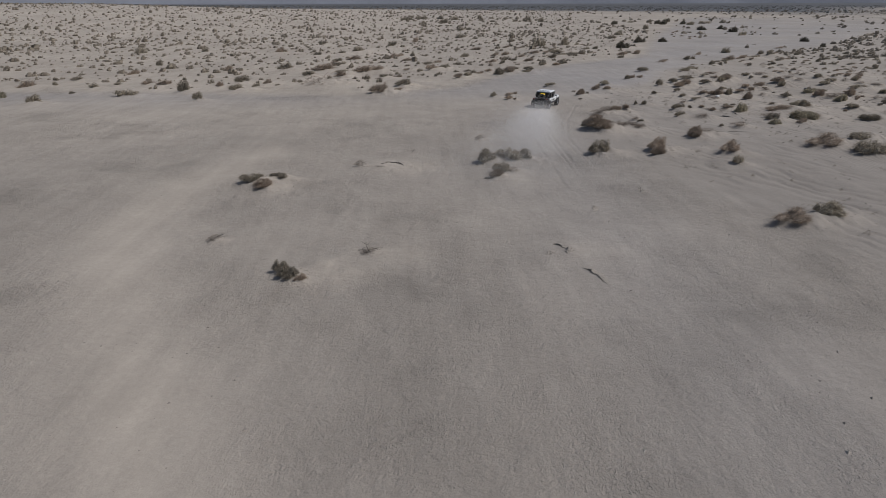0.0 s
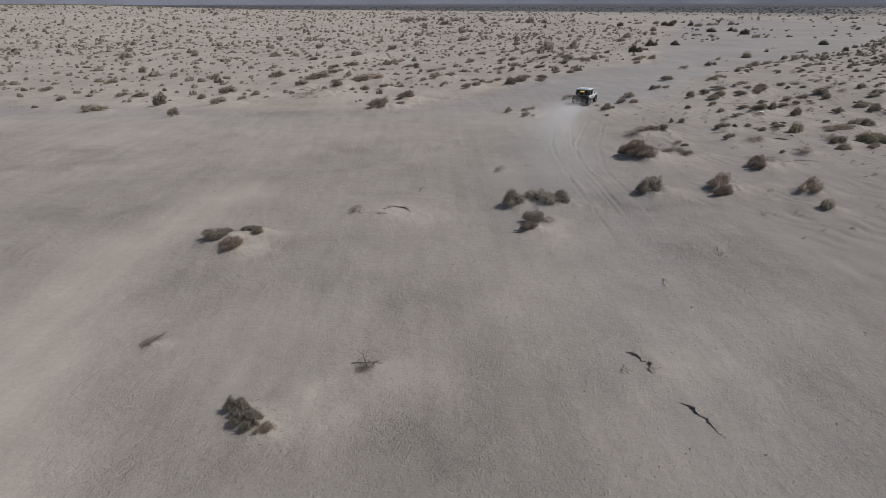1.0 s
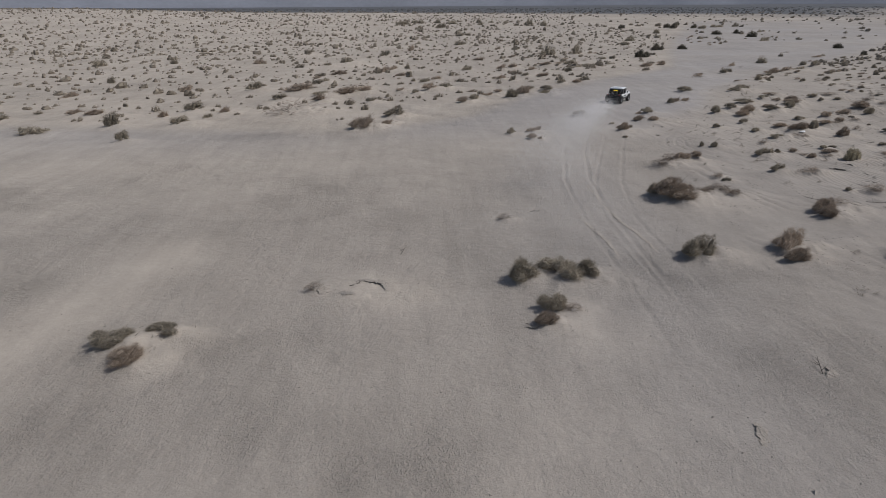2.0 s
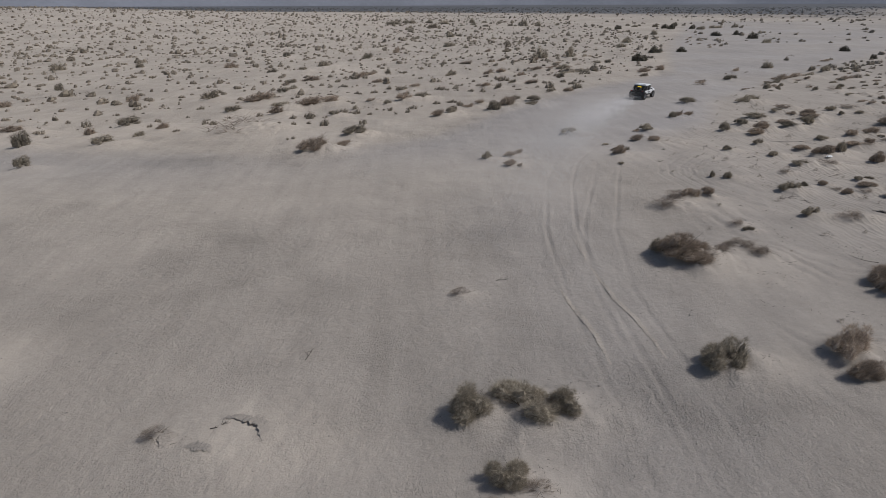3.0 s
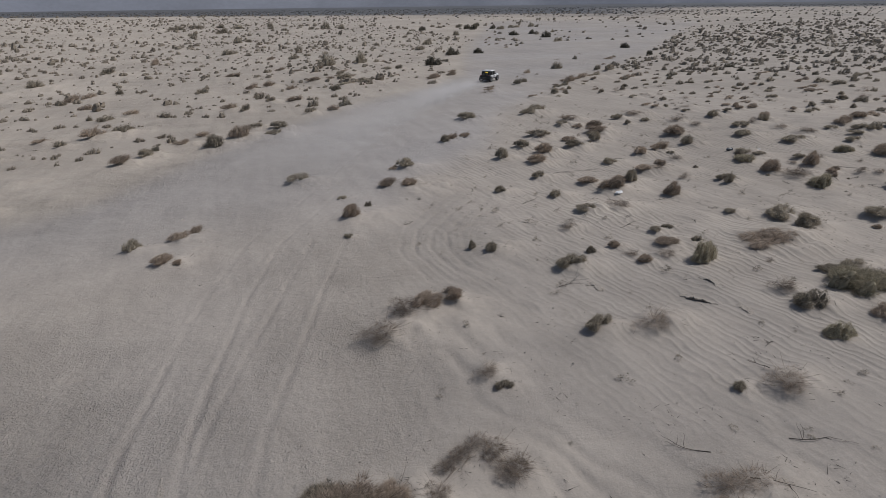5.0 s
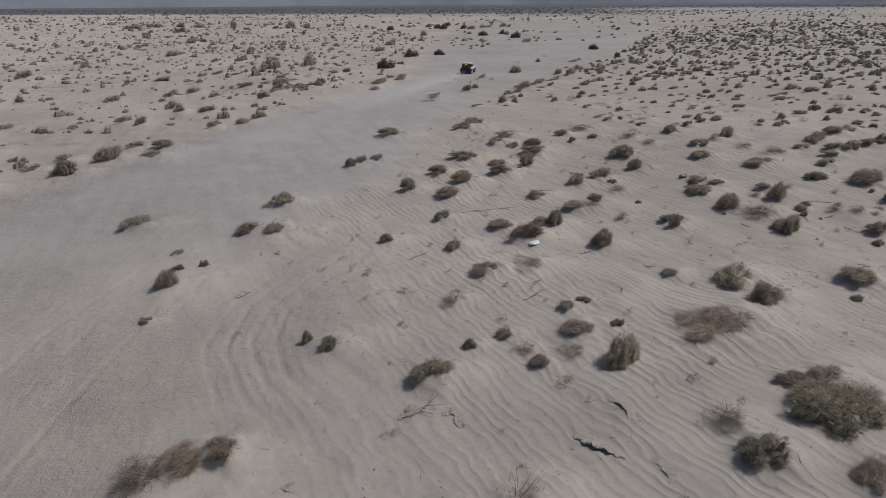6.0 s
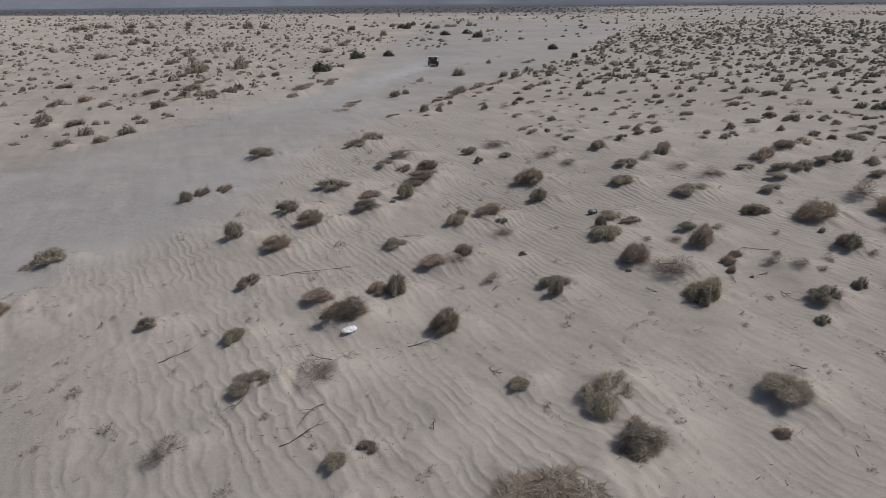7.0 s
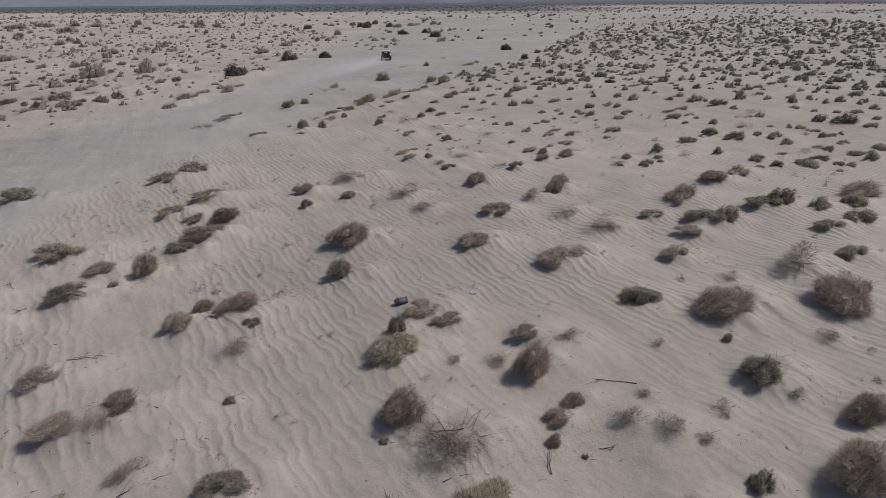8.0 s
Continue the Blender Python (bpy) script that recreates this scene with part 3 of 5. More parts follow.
shrub(27.50, 65.60, 0.76, 0.34, "sage")
shrub(37.86, 65.82, 1.05, 0.21, "brush")
shrub(66.55, 65.74, 1.09, 0.38, "sage")
shrub(18.60, 65.70, 0.47, 0.24, "brush")
shrub(18.40, 65.70, 0.39, 0.16, "brush")
shrub(39.25, 65.95, 0.85, 0.38, "brush")
shrub(38.6, 65.7, 0.9, 0.22, "dead")
shrub(19.60, 65.90, 0.36, 0.35, "sage")
shrub(-4.70, 66.20, 2.12, 1.19, "brush")
shrub(48.30, 66.27, 1.00, 0.26, "sage")
shrub(-33.60, 66.20, 2.69, 0.75, "sage")
shrub(58.34, 66.64, 1.00, 0.41, "sage")
shrub(46.70, 66.50, 0.69, 0.60, "sage")
shrub(47.89, 67.32, 1.18, 0.30, "sage")
shrub(30.90, 67.20, 0.85, 0.38, "sage")
shrub(70.97, 67.29, 1.27, 0.61, "sage")
shrub(-2.50, 67.40, 0.57, 0.21, "brush")
shrub(42.00, 67.66, 0.88, 0.23, "dead")
shrub(69.00, 67.83, 1.09, 0.61, "sage")
shrub(60.66, 68.06, 1.10, 0.26, "sage")
shrub(18.50, 67.80, 0.51, 0.17, "sage")
shrub(-48.60, 67.90, 1.05, 0.76, "green")
shrub(54.16, 68.30, 1.73, 0.49, "sage")
shrub(-2.60, 68.30, 1.09, 0.41, "brush")
shrub(37.09, 68.45, 1.12, 0.31, "sage")
shrub(22.70, 68.40, 0.93, 0.44, "brush")
shrub(63.07, 68.25, 1.10, 0.75, "sage")
shrub(73.49, 68.15, 2.12, 0.67, "brush")
shrub(-4.40, 68.70, 0.52, 0.29, "brush")
shrub(67.57, 68.80, 1.20, 0.83, "sage")
shrub(42.70, 68.90, 0.53, 0.15, "sage")
shrub(62.16, 68.67, 1.54, 0.59, "sage")
shrub(66.56, 68.94, 1.49, 0.39, "sage")
shrub(21.70, 69.00, 1.07, 0.57, "brush")
shrub(40.61, 69.67, 0.98, 0.48, "brush")
shrub(-28.30, 69.40, 1.49, 1.24, "sage")
shrub(42.33, 69.70, 1.34, 0.49, "brush")
shrub(32.40, 70.00, 1.23, 0.57, "brush")
shrub(-41.90, 70.00, 0.81, 0.38, "sage")
shrub(-22.30, 70.00, 1.78, 0.62, "sage")
shrub(60.76, 70.28, 1.01, 0.22, "sage")
shrub(57.53, 70.17, 1.30, 0.23, "dead")
shrub(41.40, 70.60, 0.74, 0.39, "brush")
shrub(46.18, 70.97, 1.17, 0.69, "sage")
shrub(51.95, 71.07, 1.69, 0.38, "sage")
shrub(16.50, 71.90, 1.34, 0.47, "sage")
shrub(-2.00, 71.90, 1.90, 0.80, "sage")
shrub(63.98, 71.52, 1.85, 0.63, "brush")
shrub(30.70, 72.20, 0.99, 0.76, "sage")
shrub(57.43, 72.47, 1.11, 0.23, "dead")
shrub(34.30, 72.40, 1.23, 0.72, "brush")
shrub(-20.60, 72.50, 0.85, 0.47, "sage")
shrub(23.60, 72.60, 1.19, 0.50, "sage")
shrub(22.90, 72.60, 0.54, 0.29, "brush")
shrub(37.34, 73.16, 1.58, 0.37, "sage")
shrub(38.60, 73.10, 0.32, 0.35, "sage")
shrub(68.10, 73.20, 1.37, 0.53, "brush")
shrub(47.36, 73.84, 1.77, 0.67, "brush")
shrub(70.90, 73.80, 1.32, 0.37, "brush")
shrub(54.56, 73.90, 1.34, 0.36, "sage")
shrub(39.75, 73.97, 1.13, 0.74, "sage")
shrub(-41.30, 74.00, 1.43, 0.53, "sage")
shrub(-25.70, 74.40, 1.01, 0.69, "brush")
shrub(33.50, 74.50, 1.29, 0.48, "sage")
shrub(38.07, 75.15, 1.13, 0.30, "brush")
shrub(57.58, 75.27, 0.87, 0.39, "dead")
shrub(59.16, 75.54, 1.13, 0.65, "sage")
shrub(40.84, 75.79, 1.19, 0.40, "sage")
shrub(-13.30, 75.50, 3.51, 0.98, "dead")
shrub(-33.11, 75.70, 2.05, 0.59, "brush")
shrub(59.89, 76.27, 1.29, 0.53, "brush")
shrub(51.55, 76.20, 1.00, 0.32, "dead")
shrub(-20.10, 76.20, 1.04, 0.64, "brush")
shrub(41.70, 76.70, 1.48, 0.41, "brush")
shrub(-35.56, 76.76, 1.34, 0.63, "brush")
shrub(36.48, 77.16, 1.73, 0.48, "sage")
shrub(-23.80, 77.90, 2.11, 0.76, "sage")
shrub(-52.20, 77.90, 1.94, 0.91, "brush")
shrub(-40.40, 78.10, 1.06, 0.34, "sage")
shrub(42.95, 78.73, 1.29, 0.58, "brush")
shrub(51.66, 78.54, 1.08, 0.49, "dead")
shrub(-48.90, 78.50, 0.76, 0.58, "sage")
shrub(28.80, 78.60, 0.82, 0.64, "sage")
shrub(56.13, 78.66, 1.44, 0.53, "sage")
shrub(46.72, 79.19, 0.68, 0.34, "sage")
shrub(41.55, 79.32, 0.78, 0.30, "brush")
shrub(29.70, 79.20, 0.84, 0.66, "brush")
shrub(30.90, 79.50, 0.86, 0.52, "brush")
shrub(40.61, 80.42, 1.21, 0.27, "sage")
shrub(5.60, 80.60, 1.26, 0.52, "brush")
shrub(47.10, 81.25, 1.14, 0.59, "sage")
shrub(42.44, 82.03, 1.58, 0.28, "brush")
shrub(-5.20, 82.00, 1.06, 0.52, "sage")
shrub(6.80, 82.10, 1.12, 0.50, "sage")
shrub(49.93, 82.44, 1.63, 0.32, "dead")
shrub(-11.30, 83.40, 1.41, 0.72, "brush")
shrub(11.40, 83.40, 1.66, 0.89, "sage")
shrub(-48.70, 83.50, 1.60, 0.51, "sage")
shrub(7.30, 83.80, 0.48, 0.47, "sage")
shrub(-16.20, 84.80, 1.97, 0.55, "sage")
shrub(-3.40, 85.40, 0.67, 0.35, "sage")
shrub(40.57, 86.36, 1.63, 0.64, "sage")
shrub(33.60, 85.80, 1.89, 0.53, "sage")
shrub(9.00, 85.90, 1.01, 0.35, "brush")
shrub(16.30, 86.50, 1.24, 0.44, "sage")
shrub(13.60, 86.70, 1.57, 1.06, "brush")
shrub(42.02, 87.55, 1.55, 0.70, "sage")
shrub(-11.70, 87.50, 1.90, 0.53, "sage")
shrub(10.50, 88.10, 0.95, 0.48, "brush")
shrub(-8.50, 88.40, 2.82, 0.84, "brush")
shrub(0.00, 88.50, 0.92, 0.47, "sage")
shrub(16.80, 88.70, 1.54, 0.45, "sage")
shrub(-6.40, 88.90, 1.56, 0.65, "brush")
shrub(-44.88, 91.95, 1.78, 0.75, "brush")
shrub(14.90, 90.20, 1.18, 0.41, "sage")
shrub(-1.80, 91.01, 1.06, 0.37, "brush")
shrub(2.00, 91.40, 1.51, 0.91, "brush")
shrub(-6.80, 91.92, 1.89, 0.65, "brush")
shrub(4.00, 92.29, 1.54, 0.82, "sage")
shrub(-15.17, 92.59, 3.26, 0.97, "brush")
shrub(-30.54, 93.84, 1.45, 0.87, "brush")
shrub(-21.78, 94.50, 1.83, 1.05, "sage")
shrub(20.63, 96.05, 1.12, 0.70, "sage")
shrub(22.96, 96.64, 1.14, 0.71, "brush")
shrub(24.73, 98.89, 1.31, 0.74, "sage")
shrub(1.46, 99.36, 1.47, 0.67, "sage")
shrub(-14.20, 100.16, 1.64, 0.58, "sage")
shrub(14.35, 100.31, 0.91, 0.75, "sage")
shrub(-0.28, 101.05, 0.75, 0.47, "sage")
shrub(12.85, 101.99, 1.45, 0.61, "brush")
shrub(-13.51, 102.97, 1.22, 0.44, "sage")
shrub(3.24, 103.07, 1.30, 0.60, "brush")
shrub(-47.81, 108.50, 1.27, 1.03, "sage")
shrub(20.13, 105.88, 1.57, 0.65, "brush")
shrub(17.39, 106.68, 1.00, 0.53, "sage")
shrub(-16.03, 110.28, 1.08, 0.50, "brush")
shrub(-2.39, 110.50, 1.41, 0.79, "brush")
shrub(-15.72, 112.40, 1.53, 0.63, "sage")
shrub(16.38, 112.27, 1.06, 0.88, "brush")
shrub(-12.85, 114.24, 2.57, 0.91, "brush")
shrub(26.43, 114.46, 1.29, 0.76, "sage")
shrub(-6.52, 117.62, 1.21, 0.72, "sage")
shrub(21.22, 119.48, 1.17, 0.80, "brush")
shrub(-5.63, 119.97, 1.57, 1.05, "brush")
shrub(9.38, 121.05, 1.65, 0.77, "sage")
shrub(-4.09, 121.97, 1.45, 0.93, "brush")
shrub(16.01, 122.31, 1.37, 0.81, "brush")
shrub(18.36, 124.70, 1.58, 1.00, "brush")
shrub(-1.49, 127.20, 1.04, 1.00, "sage")
shrub(-22.34, 129.07, 1.66, 0.78, "sage")
shrub(-17.37, 131.92, 1.39, 0.66, "sage")
shrub(-63.38, 135.50, 2.59, 1.51, "sage")
shrub(-32.07, 138.38, 1.97, 1.57, "brush")
shrub(-14.63, 139.47, 2.25, 1.26, "sage")
shrub(-50.70, 140.81, 1.89, 1.18, "sage")
shrub(13.84, 142.02, 2.05, 0.76, "brush")
shrub(-7.11, 153.72, 2.18, 1.25, "sage")
shrub(-26.90, 164.11, 1.60, 1.57, "sage")
shrub(-1.07, 170.19, 1.76, 1.47, "brush")
shrub(-4.06, 35.79, 0.55, 0.30, "dead")
shrub(4.66, 43.27, 0.55, 0.28, "dead")
shrub(17.29, 46.57, 0.80, 0.30, "dead")
shrub(18.23, 46.61, 0.70, 0.25, "dead")
shrub(18.37, 45.92, 0.80, 0.28, "dead")
shrub(16.36, 45.60, 0.60, 0.30, "dead")
shrub(50.78, 144.21, 3.40, 1.77, "dark")
shrub(62.73, 165.03, 3.12, 1.90, "dark")
shrub(70.14, 167.11, 2.87, 1.30, "dark")
shrub(69.84, 204.58, 2.71, 1.82, "sage")
shrub(73.91, 215.30, 1.94, 1.04, "sage")
shrub(60.70, 183.51, 2.58, 1.27, "sage")
shrub(59.20, 169.03, 0.92, 0.51, "brush")
shrub(58.51, 175.11, 1.21, 0.53, "dead")
shrub(91.30, 275.02, 3.11, 1.89, "dark")
shrub(93.24, 240.93, 2.29, 2.00, "sage")
shrub(82.57, 293.59, 1.91, 1.13, "sage")
shrub(87.57, 298.95, 1.96, 1.16, "sage")
shrub(87.49, 287.28, 1.40, 1.12, "sage")
shrub(78.62, 315.11, 1.81, 1.24, "sage")
shrub(71.49, 302.52, 2.21, 1.16, "sage")
shrub(104.60, 290.79, 2.64, 1.12, "sage")
shrub(104.20, 299.14, 1.99, 1.18, "sage")
shrub(112.37, 286.62, 2.86, 1.57, "sage")
shrub(113.22, 278.08, 3.23, 2.19, "dark")
shrub(114.58, 273.78, 4.53, 3.01, "dark")
shrub(124.29, 293.11, 2.98, 2.13, "dark")
shrub(122.95, 272.40, 3.20, 2.17, "dark")
shrub(123.99, 267.71, 3.14, 1.46, "sage")
shrub(112.70, 232.28, 3.39, 1.93, "dark")
shrub(132.34, 274.86, 2.34, 1.33, "sage")
shrub(134.93, 273.97, 4.21, 1.50, "sage")
shrub(122.45, 235.66, 3.12, 1.63, "dark")
shrub(116.06, 214.88, 3.13, 2.12, "dark")
shrub(108.04, 193.83, 3.34, 1.35, "sage")
shrub(143.83, 276.99, 2.89, 1.83, "sage")
shrub(132.73, 238.85, 1.62, 1.15, "sage")
shrub(86.85, 199.74, 0.90, 0.41, "brush")
shrub(91.03, 208.97, 0.96, 0.43, "brush")
shrub(97.42, 220.71, 1.38, 0.63, "brush")
shrub(94.76, 206.49, 0.80, 0.44, "brush")
shrub(83.75, 190.73, 0.71, 0.39, "brush")
shrub(87.31, 192.80, 1.01, 0.52, "brush")
shrub(84.20, 180.51, 1.05, 0.47, "brush")
shrub(86.52, 184.90, 0.96, 0.49, "brush")
shrub(88.97, 187.40, 0.84, 0.51, "brush")
shrub(88.85, 183.49, 1.22, 0.75, "sage")
shrub(67.78, 126.78, 1.84, 1.35, "sage")
shrub(80.58, 141.04, 0.85, 0.78, "sage")
shrub(88.78, 152.40, 1.29, 0.34, "dead")
shrub(76.14, 140.81, 1.11, 0.28, "dead")
shrub(60.13, 123.58, 1.29, 0.58, "brush")
shrub(60.22, 120.55, 0.55, 0.29, "dead")
shrub(58.52, 121.55, 0.70, 0.20, "dead")
shrub(47.72, 126.77, 1.46, 1.01, "brush")
shrub(49.63, 131.14, 1.08, 0.36, "brush")
shrub(52.03, 111.05, 1.17, 0.90, "sage")
shrub(52.89, 112.16, 0.95, 0.24, "dead")
shrub(54.11, 113.16, 0.85, 0.68, "sage")
shrub(56.27, 119.62, 0.34, 0.23, "brush")
shrub(59.92, 110.41, 2.02, 0.93, "brush")
shrub(59.10, 109.58, 0.82, 0.42, "sage")
shrub(57.03, 106.71, 1.00, 0.42, "sage")
shrub(56.71, 108.39, 0.80, 0.24, "brush")
shrub(55.04, 105.22, 1.18, 0.32, "sage")
shrub(63.78, 113.37, 1.14, 0.44, "brush")
shrub(64.98, 113.83, 1.67, 0.77, "brush")
shrub(67.38, 114.48, 1.84, 0.58, "sage")
shrub(65.14, 111.60, 0.87, 0.33, "brush")
shrub(70.04, 117.91, 0.98, 0.38, "brush")
shrub(72.52, 121.34, 1.33, 0.90, "sage")
shrub(73.32, 119.21, 1.73, 0.83, "sage")
shrub(50.81, 98.84, 1.03, 0.86, "sage")
shrub(50.22, 96.94, 0.72, 0.15, "sage")
shrub(50.07, 100.72, 0.39, 0.18, "brush")
shrub(52.41, 99.04, 0.75, 0.73, "sage")
shrub(54.07, 102.59, 1.12, 0.34, "brush")
shrub(52.98, 103.40, 0.82, 0.19, "dead")
shrub(55.46, 103.04, 0.62, 0.43, "sage")
shrub(57.25, 98.29, 0.76, 0.60, "sage")
shrub(58.63, 101.42, 0.71, 0.30, "brush")
shrub(60.49, 104.04, 0.76, 0.22, "dead")
shrub(62.38, 109.61, 1.07, 0.28, "brush")
shrub(60.83, 107.77, 0.69, 0.26, "sage")
shrub(59.99, 98.57, 1.17, 0.46, "dead")
shrub(57.39, 94.45, 0.44, 0.19, "dead")
shrub(57.80, 92.70, 1.11, 0.32, "sage")
shrub(62.07, 100.35, 0.82, 0.50, "sage")
shrub(64.07, 102.61, 0.97, 0.41, "sage")
shrub(64.33, 100.71, 1.15, 0.36, "sage")
shrub(66.94, 107.94, 0.84, 0.31, "sage")
shrub(69.50, 109.71, 1.00, 0.63, "sage")
shrub(47.38, 97.70, 0.81, 0.27, "brush")
shrub(46.77, 97.26, 0.71, 0.24, "brush")
shrub(46.00, 107.58, 1.09, 0.29, "brush")
shrub(47.05, 108.91, 0.45, 0.22, "brush")
shrub(109.45, 162.95, 2.27, 1.63, "dark")
shrub(102.07, 144.41, 1.72, 1.16, "dark")
shrub(87.81, 139.18, 1.92, 0.43, "brush")
shrub(89.89, 140.80, 0.98, 0.51, "sage")
shrub(85.32, 129.87, 0.87, 0.53, "sage")
shrub(92.18, 137.40, 1.35, 0.47, "sage")
shrub(93.28, 133.45, 0.75, 0.69, "sage")
shrub(82.66, 124.31, 1.13, 0.54, "sage")
shrub(78.82, 118.92, 1.04, 0.49, "sage")
shrub(76.59, 117.60, 0.72, 0.36, "brush")
shrub(78.36, 125.14, 0.64, 0.26, "brush")
shrub(78.97, 128.56, 0.66, 0.35, "brush")
shrub(83.06, 117.14, 1.05, 0.72, "sage")
shrub(88.63, 123.02, 0.83, 0.51, "sage")
shrub(86.17, 117.90, 0.78, 0.47, "sage")
shrub(84.02, 116.43, 0.60, 0.24, "brush")
shrub(88.49, 117.25, 0.78, 0.55, "sage")
shrub(85.72, 115.52, 0.75, 0.38, "sage")
shrub(92.08, 119.68, 1.31, 0.70, "sage")
shrub(87.58, 113.72, 0.45, 0.26, "sage")
shrub(78.54, 110.13, 1.47, 0.71, "sage")
shrub(80.82, 111.80, 0.84, 0.47, "sage")
shrub(81.64, 109.71, 0.82, 0.59, "sage")
shrub(83.50, 111.31, 0.57, 0.36, "brush")
shrub(83.90, 109.97, 0.56, 0.36, "brush")
shrub(84.32, 107.17, 0.82, 0.45, "sage")
shrub(88.19, 111.08, 0.88, 0.35, "sage")
shrub(87.28, 107.72, 1.12, 0.58, "sage")
shrub(95.74, 115.53, 1.78, 0.65, "dark")
shrub(101.48, 122.38, 1.62, 0.49, "sage")
shrub(106.33, 125.69, 0.76, 0.51, "sage")
shrub(75.66, 107.22, 1.01, 0.58, "sage")
shrub(74.57, 108.76, 1.02, 0.39, "brush")
shrub(77.78, 115.15, 0.71, 0.35, "sage")
shrub(70.36, 110.75, 1.40, 0.60, "brush")
shrub(72.72, 112.21, 1.06, 0.41, "brush")
shrub(71.36, 107.70, 0.74, 0.40, "sage")
shrub(69.70, 110.43, 0.76, 0.29, "brush")
shrub(66.76, 107.99, 0.72, 0.33, "sage")
shrub(71.31, 105.06, 0.59, 0.40, "sage")
shrub(71.91, 103.94, 0.70, 0.32, "sage")
shrub(73.33, 102.44, 0.93, 0.58, "sage")
shrub(75.37, 102.67, 1.19, 0.44, "sage")
shrub(78.50, 105.92, 0.51, 0.32, "brush")
shrub(78.50, 102.28, 1.34, 0.44, "sage")
shrub(79.90, 101.67, 0.61, 0.29, "brush")
shrub(83.35, 101.88, 0.51, 0.51, "sage")
shrub(78.92, 97.09, 0.80, 0.58, "sage")
shrub(76.42, 95.77, 0.66, 0.40, "sage")
shrub(74.52, 93.93, 0.52, 0.24, "sage")
shrub(76.19, 93.57, 0.95, 0.60, "sage")
shrub(76.20, 94.82, 0.65, 0.29, "brush")
shrub(68.06, 103.12, 0.67, 0.30, "sage")
shrub(66.01, 100.71, 0.53, 0.19, "sage")
shrub(68.96, 101.21, 0.99, 0.25, "dead")
shrub(75.58, 97.70, 0.78, 0.29, "brush")
shrub(74.71, 95.89, 0.54, 0.25, "brush")
shrub(73.17, 97.11, 0.75, 0.22, "sage")
shrub(68.14, 97.48, 0.52, 0.18, "brush")
shrub(65.61, 97.09, 0.50, 0.18, "sage")
shrub(66.38, 96.37, 0.50, 0.17, "brush")
shrub(66.35, 94.22, 0.58, 0.29, "sage")
shrub(67.19, 93.27, 0.76, 0.45, "sage")
shrub(70.75, 93.02, 0.79, 0.37, "sage")
shrub(72.55, 94.25, 0.51, 0.23, "brush")
shrub(69.74, 92.84, 0.58, 0.20, "brush")
shrub(72.96, 91.52, 0.49, 0.17, "dead")
shrub(75.40, 91.83, 0.41, 0.20, "brush")
shrub(61.01, 94.79, 1.19, 0.17, "dead")
shrub(62.89, 94.32, 0.93, 0.27, "dead")
shrub(62.33, 95.57, 0.38, 0.18, "brush")
shrub(59.87, 91.69, 0.51, 0.17, "brush")
shrub(59.47, 89.65, 0.82, 0.38, "sage")
shrub(63.39, 90.31, 0.86, 0.20, "dead")
shrub(66.91, 90.06, 0.72, 0.42, "brush")
shrub(67.60, 88.00, 0.87, 0.29, "brush")
shrub(69.20, 89.24, 0.82, 0.23, "brush")
shrub(69.09, 87.25, 0.79, 0.48, "brush")
shrub(69.93, 87.50, 0.54, 0.27, "dead")
shrub(72.84, 88.75, 0.66, 0.23, "dead")
shrub(72.91, 86.78, 1.19, 0.40, "sage")
shrub(71.19, 85.46, 0.61, 0.20, "sage")
shrub(77.51, 91.28, 0.94, 0.33, "sage")
shrub(63.50, 86.91, 0.57, 0.22, "sage")
shrub(61.01, 87.37, 0.24, 0.11, "brush")
shrub(57.65, 88.68, 0.39, 0.12, "sage")
shrub(58.45, 86.89, 0.46, 0.22, "dead")
shrub(60.09, 89.00, 0.49, 0.16, "dead")
shrub(66.76, 84.66, 1.13, 0.24, "brush")
shrub(64.79, 81.94, 1.04, 0.46, "brush")
shrub(66.17, 82.70, 0.39, 0.16, "dead")
shrub(63.30, 84.09, 0.91, 0.24, "brush")
shrub(63.77, 83.21, 0.68, 0.39, "brush")
shrub(65.32, 84.60, 0.71, 0.18, "brush")
shrub(62.59, 81.72, 0.79, 0.30, "brush")
shrub(63.42, 81.34, 0.36, 0.14, "dead")
shrub(54.99, 86.93, 0.95, 0.29, "brush")
shrub(56.07, 87.75, 0.61, 0.22, "brush")
shrub(55.91, 84.98, 0.64, 0.29, "sage")
shrub(54.76, 85.16, 0.91, 0.23, "brush")
shrub(58.29, 84.60, 1.01, 0.10, "dead")
shrub(59.37, 84.62, 0.59, 0.17, "dead")
shrub(56.06, 82.17, 0.79, 0.25, "sage")
shrub(56.08, 83.42, 0.55, 0.19, "dead")
shrub(59.84, 80.58, 0.80, 0.39, "sage")
shrub(59.51, 81.58, 0.62, 0.07, "dead")
shrub(67.15, 79.95, 0.60, 0.14, "dead")
shrub(66.07, 78.33, 0.50, 0.15, "sage")
shrub(93.03, 110.32, 1.36, 0.55, "dark")
shrub(89.78, 104.12, 0.83, 0.53, "sage")
shrub(85.18, 100.17, 1.01, 0.51, "sage")
shrub(85.71, 98.32, 1.37, 0.52, "sage")
shrub(91.38, 102.31, 1.10, 0.57, "sage")
shrub(92.94, 105.63, 1.16, 0.31, "brush")
shrub(90.59, 100.19, 0.67, 0.33, "sage")
shrub(81.17, 97.05, 0.82, 0.36, "brush")
shrub(81.31, 95.79, 0.69, 0.43, "sage")
shrub(80.10, 93.03, 1.21, 0.28, "sage")
shrub(120.43, 126.17, 2.31, 0.68, "sage")
